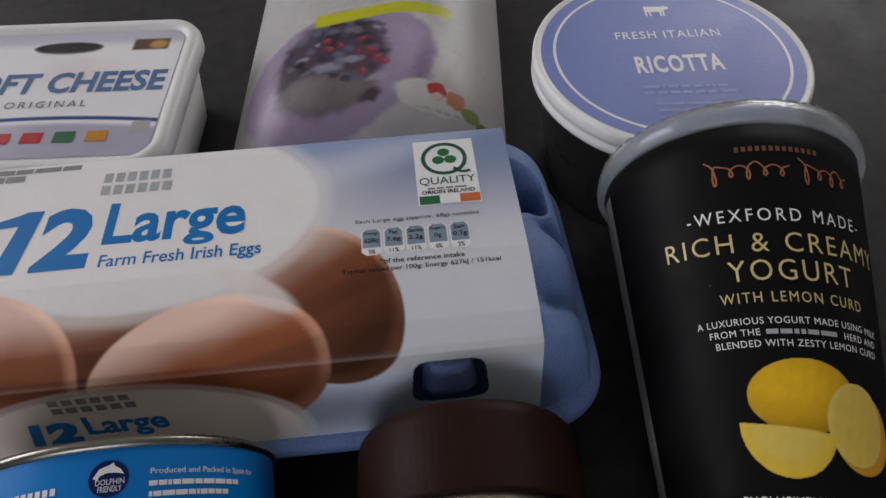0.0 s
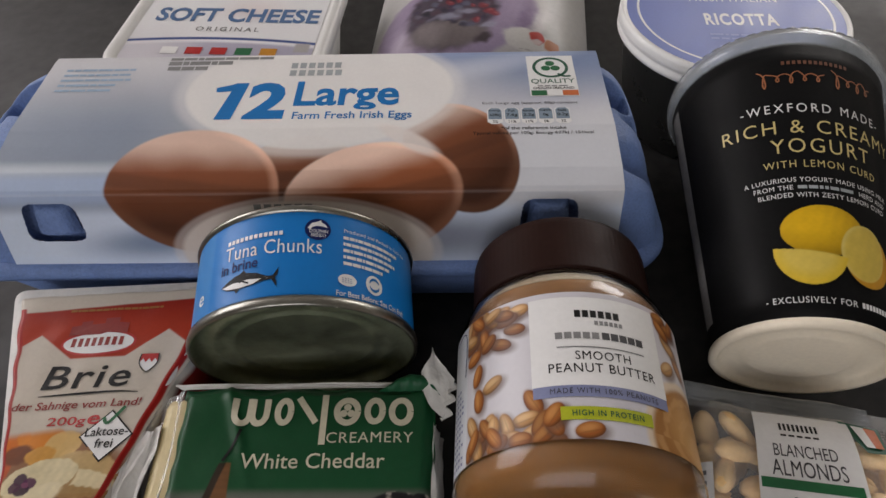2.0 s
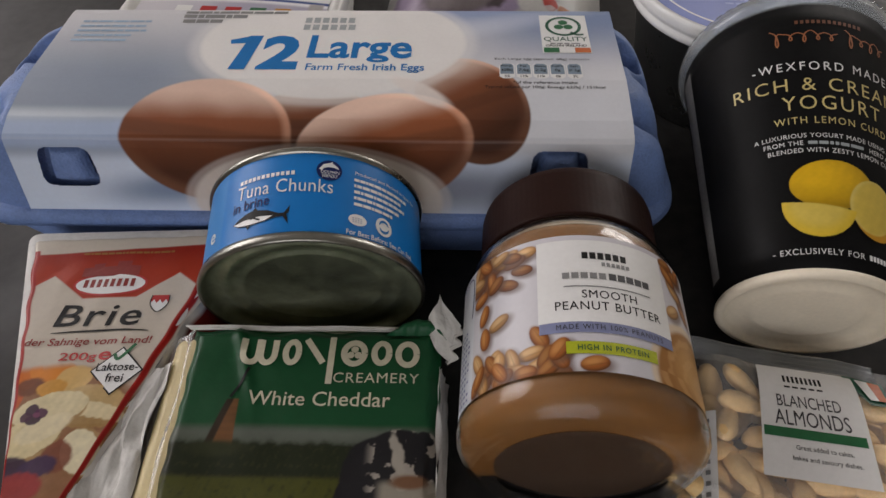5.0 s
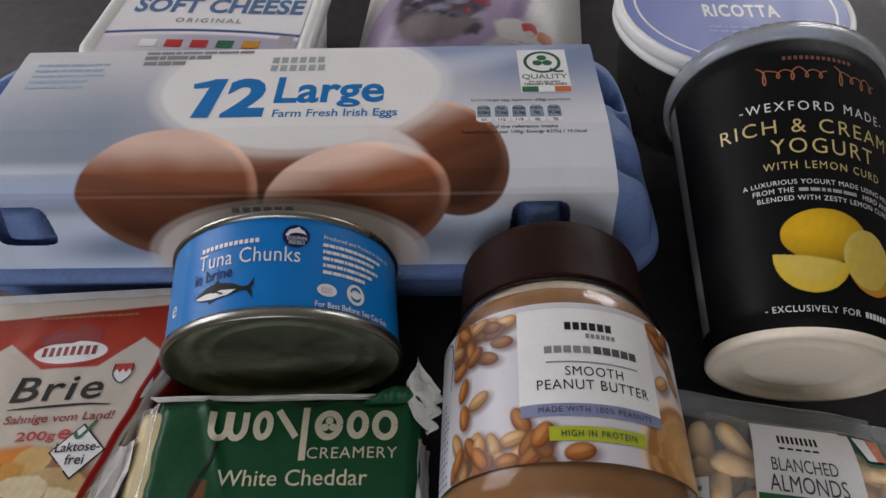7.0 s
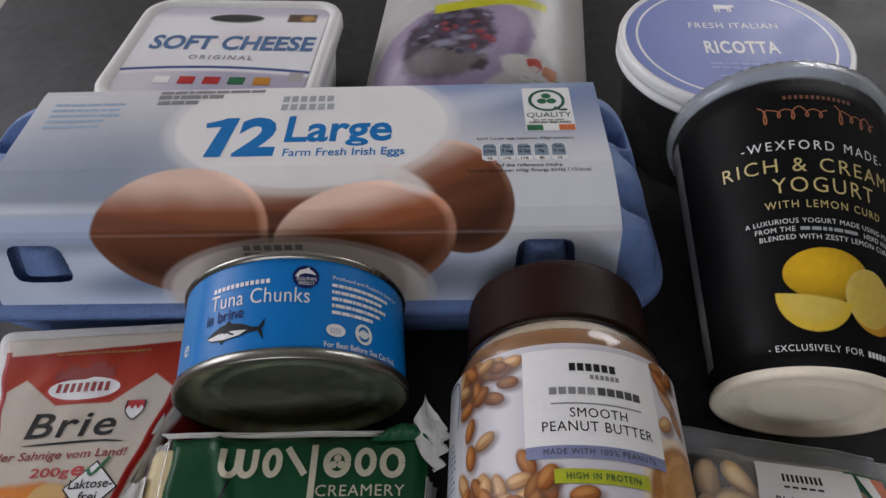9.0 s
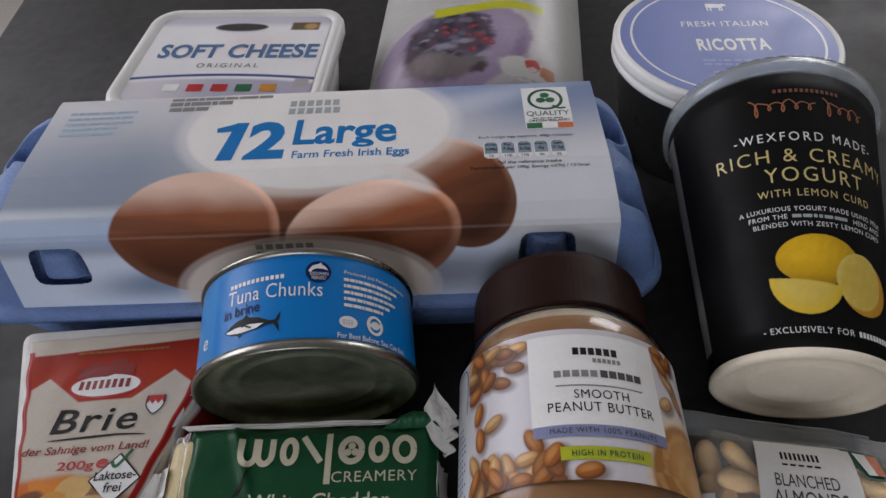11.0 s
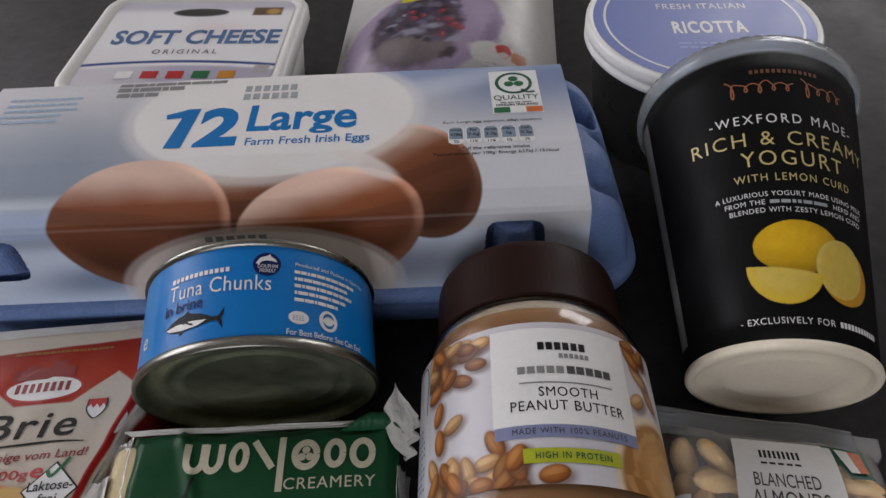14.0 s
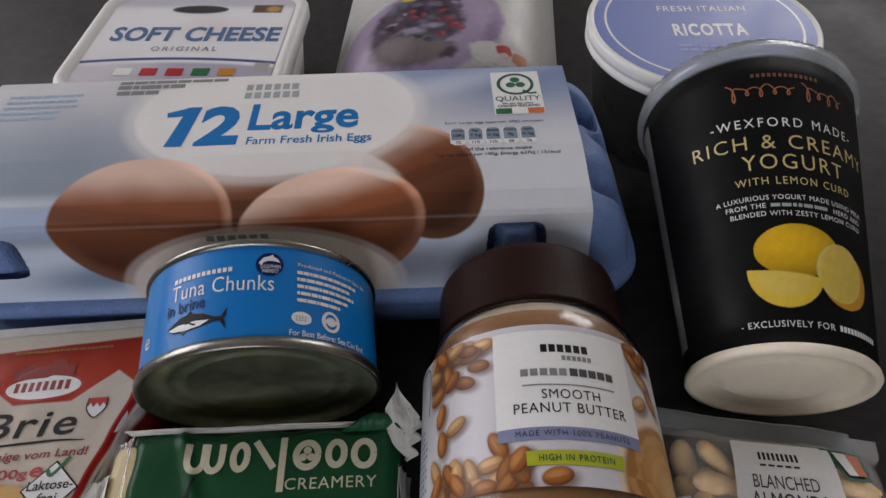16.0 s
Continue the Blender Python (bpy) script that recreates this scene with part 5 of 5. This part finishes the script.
flag = blot(on_bag, [(0.0050, 0.0385), (0.0185, 0.0375), (0.0192, 0.0270), (0.0120, 0.0262)], M["dark_green"], bag, "flag_badge", 0.0006)
blot(on_bag, [(0.0090, 0.0370), (0.0130, 0.0367), (0.0150, 0.0285), (0.0122, 0.0283)], M["paper"], flag, "flag_band", 0.0010)
blot(on_bag, [(0.0130, 0.0367), (0.0168, 0.0364), (0.0178, 0.0288), (0.0150, 0.0285)], M["orange"], flag, "flag_band", 0.0010)
strip = patch(on_bag, -0.0448, -0.0385, -0.060, 0.0140, M["paper"], bag, "side_strip", -0.0002, 4, 20, 0.0, "white strip of small print")
word_bars(on_bag, -0.0438, -0.0395, -0.045, 0.0130, 2, M["grey"], strip, "small_print", rows=16, off=0.0002)

# ---- soft cheese tub ----
tub = thing("soft_cheese_tub", "white plastic soft cheese tub with printed lid", "cheese tub", pose(-0.168, 0.2515, 0, 0, 0, 1))
shape = lambda w, d, r, z: np.column_stack([round_rect(w, d, r, 10), np.full(44, z)])
part("tub_body", loft([shape(0.050, 0.041, 0.016, 0.0), shape(0.0515, 0.0425, 0.016, 0.002), shape(0.0560, 0.0470, 0.016, 0.0385)]), M["white"], tub)
part("lid", loft([shape(0.0585, 0.0493, 0.016, 0.0370), shape(0.0600, 0.0508, 0.0165, 0.0380), shape(0.0602, 0.0510, 0.0165, 0.0440), shape(0.0590, 0.0498, 0.0155, 0.0465), shape(0.0565, 0.0473, 0.0135, 0.0470), shape(0.0545, 0.0453, 0.012, 0.0464), shape(0.0535, 0.0443, 0.0115, 0.0449)]), M["white"], tub, "white plastic lid with raised rim")
tu, tv = np.linspace(-0.0525, 0.0525, 200), np.linspace(-0.0432, 0.0432, 160)
U, V = np.meshgrid(tu, tv)
C = np.ones(U.shape + (3,)) * np.array((0.78, 0.78, 0.79))
C = over(C, smooth_step(0.030, 0.038, V) * 0.6, (0.36, 0.34, 0.46))
C = over(C, smooth_step(-0.0205, -0.0235, V + 1.5 * (U ** 2)), (0.42, 0.40, 0.50))
C = over(C, oval(U, V, -0.045, -0.03, 0.03, 0.02, 0, 0.7) * 0.7, (0.70, 0.68, 0.70))
C = over(C, band(V + 1.3 * U ** 2, -0.0195, -0.0172, 0.0004), (0.03, 0.07, 0.24))
C = over(C, oval(U, V, 0.012, 0.0115, 0.018, 0.010, 0, 0.8) * 0.25, (0.70, 0.45, 0.42))
C = over(C, band(U, 0.0290, 0.0460, 0.0008) * band(V, 0.0280, 0.0365, 0.0008), (0.13, 0.085, 0.055))
C = over(C, oval(U, V, 0.041, 0.032, 0.004, 0.003, 0, 0.4), (0.5, 0.3, 0.1))
C = over(C, band(U, 0.0420, 0.0500, 0.0008) * band(V, -0.030, -0.022, 0.001), (0.40, 0.38, 0.37))
face = link("printed_label", sheet(np.stack([U, V, 0.0451 - 0.0 * U], -1), C, keep=((np.abs((U[:-1, :-1]) / 0.0525) ** 14 + np.abs(V[:-1, :-1] / 0.0432) ** 14) < 1.0)), M["print_gloss"], tub, "white and lilac printed lid label")
ot = flat(0.0452)
blot(ot, ring_pts(-0.0015, 0.0312, 0.0165, 0.0046, 36), M["grey"], face, "maker_badge", 0.0002)
blot(ot, ring_pts(-0.0015, 0.0312, 0.0152, 0.0036, 36), M["tub_dark"], face, "maker_badge", 0.0004)
lettering("SOFT CHEESE", ot, -0.0440, 0.0500, -0.0020, 0.0125, M["slate_blue"], face, bold=0.030, shear=0.02, off=0.0003)
lettering("ORIGINAL", ot, -0.0175, 0.0185, -0.0115, -0.0072, M["grey"], face, bold=0.01, gap=1.4, off=0.0003)
for k, c in enumerate(("paper", "red", "red", "green", "amber")):
    patch(ot, -0.0300 + 0.0136 * k, -0.0212 + 0.0136 * k, -0.0340, -0.0275, M[c], face, "colour_square", 0.0003, 2, 2)

# ---- ricotta tub ----
ric = thing("ricotta_tub", "round ricotta tub with a periwinkle blue and white lid", "cheese tub", pose(0.1008, 0.2405, 0, 90, 0, 0))
# turned about the upright axis: the lathe's axis points up here
def upright(profile, seg=112):
    pr = np.array(profile)
    th = np.linspace(0, 2 * math.pi, seg, endpoint=False)
    return sheet(np.stack([pr[:, 0, None] * np.cos(th), pr[:, 1, None] * np.ones(seg), -pr[:, 0, None] * np.sin(th)], -1), close_u=True)


link("tub_body", upright([(0.0, 0.0), (0.043, 0.0), (0.0445, 0.0015), (0.0525, 0.054), (0.0535, 0.0545), (0.0535, 0.0560), (0.0, 0.0560)]), M["tub_dark"], ric, "dark tapered tub wall")
link("lid", upright([(0.0530, 0.0535), (0.0552, 0.0535), (0.0560, 0.0545), (0.0560, 0.0572), (0.0550, 0.0580), (0.0560, 0.0590), (0.0562, 0.0610), (0.0562, 0.0632), (0.0556, 0.0648), (0.0546, 0.0652), (0.0536, 0.0645), (0.0, 0.0645)]), M["white"], ric, "white plastic lid with double ridge")
orc = lambda u, v, off: (u, 0.0646 + off, -v)
disc = blot(orc, ring_pts(0, 0, 0.0528, 0.0528, 96), M["ricotta_blue"], ric, "printed_disc", 0.0, "periwinkle blue printed disc")
stroke(orc, ring_pts(0, 0, 0.0472, 0.0472, 64) + [(0.0472, 0.0)], 0.0012, M["paper"], disc, "white_ring", 0.0002)
lettering("RICOTTA", orc, -0.0155, 0.0200, -0.0125, -0.0015, M["paper"], disc, bold=0.032, gap=1.15, rise=0.001)
lettering("FRESH ITALIAN", orc, -0.0205, 0.0235, 0.0100, 0.0152, M["paper"], disc, bold=0.008, gap=1.15, rise=0.001)
cow = blot(orc, [(-0.0050, 0.0292), (0.0036, 0.0292), (0.0036, 0.0330), (-0.0050, 0.0334)], M["paper"], disc, "cow_emblem", 0.0003)
blot(orc, [(0.0036, 0.0306), (0.0058, 0.0312), (0.0060, 0.0326), (0.0036, 0.0338)], M["paper"], cow, "cow_head", 0.0003)
for x in (-0.0049, -0.0032, 0.0014, 0.0027):
    blot(orc, [(x, 0.0262), (x + 0.0009, 0.0262), (x + 0.0009, 0.0293), (x, 0.0293)], M["paper"], cow, "cow_leg", 0.0003)
word_bars(orc, -0.0150, 0.0190, -0.0215, -0.0200, 14, M["soft_blue"], disc, "small_print")
word_bars(orc, -0.0150, 0.0215, -0.0250, -0.0235, 15, M["soft_blue"], disc, "small_print")
word_bars(orc, -0.0120, 0.0215, -0.0315, -0.0302, 3, M["soft_blue"], disc, "small_print", fill=0.95)
word_bars(orc, -0.0120, 0.0180, -0.0350, -0.0338, 3, M["soft_blue"], disc, "small_print", fill=0.95)

# ---- pouch with a bowl of berries printed on it ----
pouch = thing("porridge_pouch", "grey-white plump pouch printed with a purple berry bowl", "food pouch", pose(-0.0285, 0.315, 0))
pu, pv = np.linspace(-1, 1, 260), np.linspace(-1, 1, 330)
A, B = np.meshgrid(pu, pv)
X, Y = A * 0.0665 * (1 + 0.03 * B), B * 0.1000
WX, WY = X + 0.0022 * grain(X, Y, 0.016), Y + 0.0125 + 0.0022 * grain(X + 0.2, Y, 0.013)
puff = (1 - np.abs(A) ** 3.2) ** 0.75 * (1 - np.abs(B) ** 5) ** 0.6
ZT = 0.012 + 0.034 * puff + crumple(X, Y, 0.0007, 0.03) * puff
C = np.ones(A.shape + (3,)) * np.array((0.46, 0.455, 0.44))
WY = WY - 0.0125
C = over(C, oval(WX, WY, 0.040, -0.060, 0.030, 0.020, -40, 0.8) * 0.4, (0.36, 0.355, 0.32))
C = over(C, oval(WX, WY, -0.0095, -0.0505, 0.0545, 0.0400, 36, 0.05), (0.52, 0.50, 0.49))
C = over(C, oval(WX, WY, -0.0070, -0.0580, 0.0520, 0.0380, 36, 0.10) * (WY < -0.06) * 0.4, (0.38, 0.36, 0.36))
C = over(C, oval(WX, WY, -0.0125, -0.0495, 0.0500, 0.0362, 37, 0.05), (0.31, 0.25, 0.355))
C = over(C, oval(WX, WY, -0.040, -0.070, 0.018, 0.0075, 75, 0.6) * 0.8, (0.47, 0.40, 0.50))
C = over(C, oval(WX, WY, 0.022, -0.034, 0.009, 0.020, 20, 0.6) * 0.6, (0.40, 0.33, 0.46))
C = over(C, oval(WX, WY, 0.027, -0.050, 0.004, 0.016, -6, 0.7) * 0.7, (0.19, 0.13, 0.23))
C = over(C, oval(WX, WY, -0.0155, -0.0465, 0.0325, 0.0245, 70, 0.14), (0.075, 0.058, 0.080))
C = over(C, oval(WX, WY, -0.0160, -0.0660, 0.0215, 0.0105, 6, 0.3), (0.165, 0.14, 0.14))
C = over(C, oval(WX, WY, -0.0265, -0.0660, 0.0080, 0.0090, 0, 0.6) * 0.8, (0.24, 0.21, 0.215))
C = over(C, oval(WX, WY, 0.0035, -0.0690, 0.0050, 0.0030, 20, 0.5), (0.07, 0.055, 0.06))
rng = random.Random(9)
pit = oval(WX, WY, -0.0140, -0.0390, 0.0270, 0.0225, 50, 0.15)
for k in range(110):
    q, w = rng.uniform(-0.042, 0.014), rng.uniform(-0.060, -0.016)
    col = rng.choice(((0.03, 0.026, 0.045), (0.05, 0.04, 0.08), (0.13, 0.14, 0.20), (0.02, 0.02, 0.03), (0.09, 0.05, 0.07), (0.17, 0.15, 0.20)))
    C = over(C, oval(WX, WY, q, w, 0.0026, 0.0022, 0, 0.6) * pit * 0.8, col)
for q, w, r in ((-0.0182, -0.0320, 0.0022), (-0.0175, -0.0370, 0.0020), (-0.0014, -0.0316, 0.0030), (-0.0120, -0.0360, 0.0016), (0.0020, -0.0400, 0.0026), (0.0054, -0.0457, 0.0030), (0.0090, -0.0480, 0.0026), (-0.0011, -0.0550, 0.0024), (-0.0040, -0.0400, 0.0018)):
    C = over(C, oval(WX, WY, q, w, r, r * 0.9, 0, 0.6) * 0.85, (0.26, 0.035, 0.045))
    C = over(C, oval(WX, WY, q + 0.0005, w + 0.0006, r * 0.4, r * 0.3, 0, 0.8) * 0.5, (0.40, 0.16, 0.16))
for q, w, r in ((-0.0177, -0.0515, 0.0060), (-0.0064, -0.0462, 0.0050), (0.0060, -0.0589, 0.0045), (-0.0290, -0.0440, 0.0024), (-0.0230, -0.0340, 0.0016), (0.0100, -0.0300, 0.0018), (0.0040, -0.0230, 0.0020)):
    C = over(C, oval(WX, WY, q, w, r, r * 0.5, 12, 0.6) * 0.75, (0.33, 0.33, 0.42))
C = over(C, band(X, -0.026, 0.040, 0.0015) * band(Y + 0.0115 - 0.12 * X - 0.0025 * np.sin(X * 90), -0.004, 0.005, 0.0008), (0.50, 0.50, 0.02))
C = over(C, oval(WX, WY, 0.0300, -0.0690, 0.0170, 0.0085, -16, 0.12), (0.55, 0.54, 0.51))
for q, w, wide, col in ((0.0330, -0.0650, 0.0050, (0.42, 0.045, 0.035)), (0.0415, -0.0690, 0.0045, (0.46, 0.18, 0.08)), (0.0480, -0.0740, 0.0040, (0.20, 0.25, 0.06)), (0.0535, -0.0800, 0.0040, (0.12, 0.20, 0.05))):
    C = over(C, oval(WX, WY, q, w, wide, 0.0040, -38, 0.15), col)
C = over(C, oval(WX, WY, 0.0330, -0.0680, 0.0030, 0.0012, 0, 0.3) * 0.8, (0.6, 0.56, 0.54))
for q in range(5):
    C = over(C, oval(WX, WY, 0.0245 + 0.0042 * q, -0.0745 - 0.0006 * q, 0.0016, 0.0006, -8, 0.3) * 0.6, (0.25, 0.24, 0.22))
C *= (1 + 0.06 * grain(X, Y, 0.007) + 0.04 * grain(X, Y, 0.025))[..., None]
link("front_film", sheet(np.stack([X, Y, ZT], -1), C), M["print_film"], pouch, "grey-white film printed with a purple berry bowl")
ZB = np.minimum(0.0115, 0.012 - 0.0115 * smooth_step(0.0, 0.35, puff))
link("back_film", sheet(np.stack([X, Y, ZB], -1)[:, ::-1]), M["wrap"], pouch)
op = lambda u, v, off: (u, v, 0.0462 + off)
word_bars(op, -0.030, 0.020, 0.012, 0.018, 8, M["pale_grey"], pouch, "small_print")
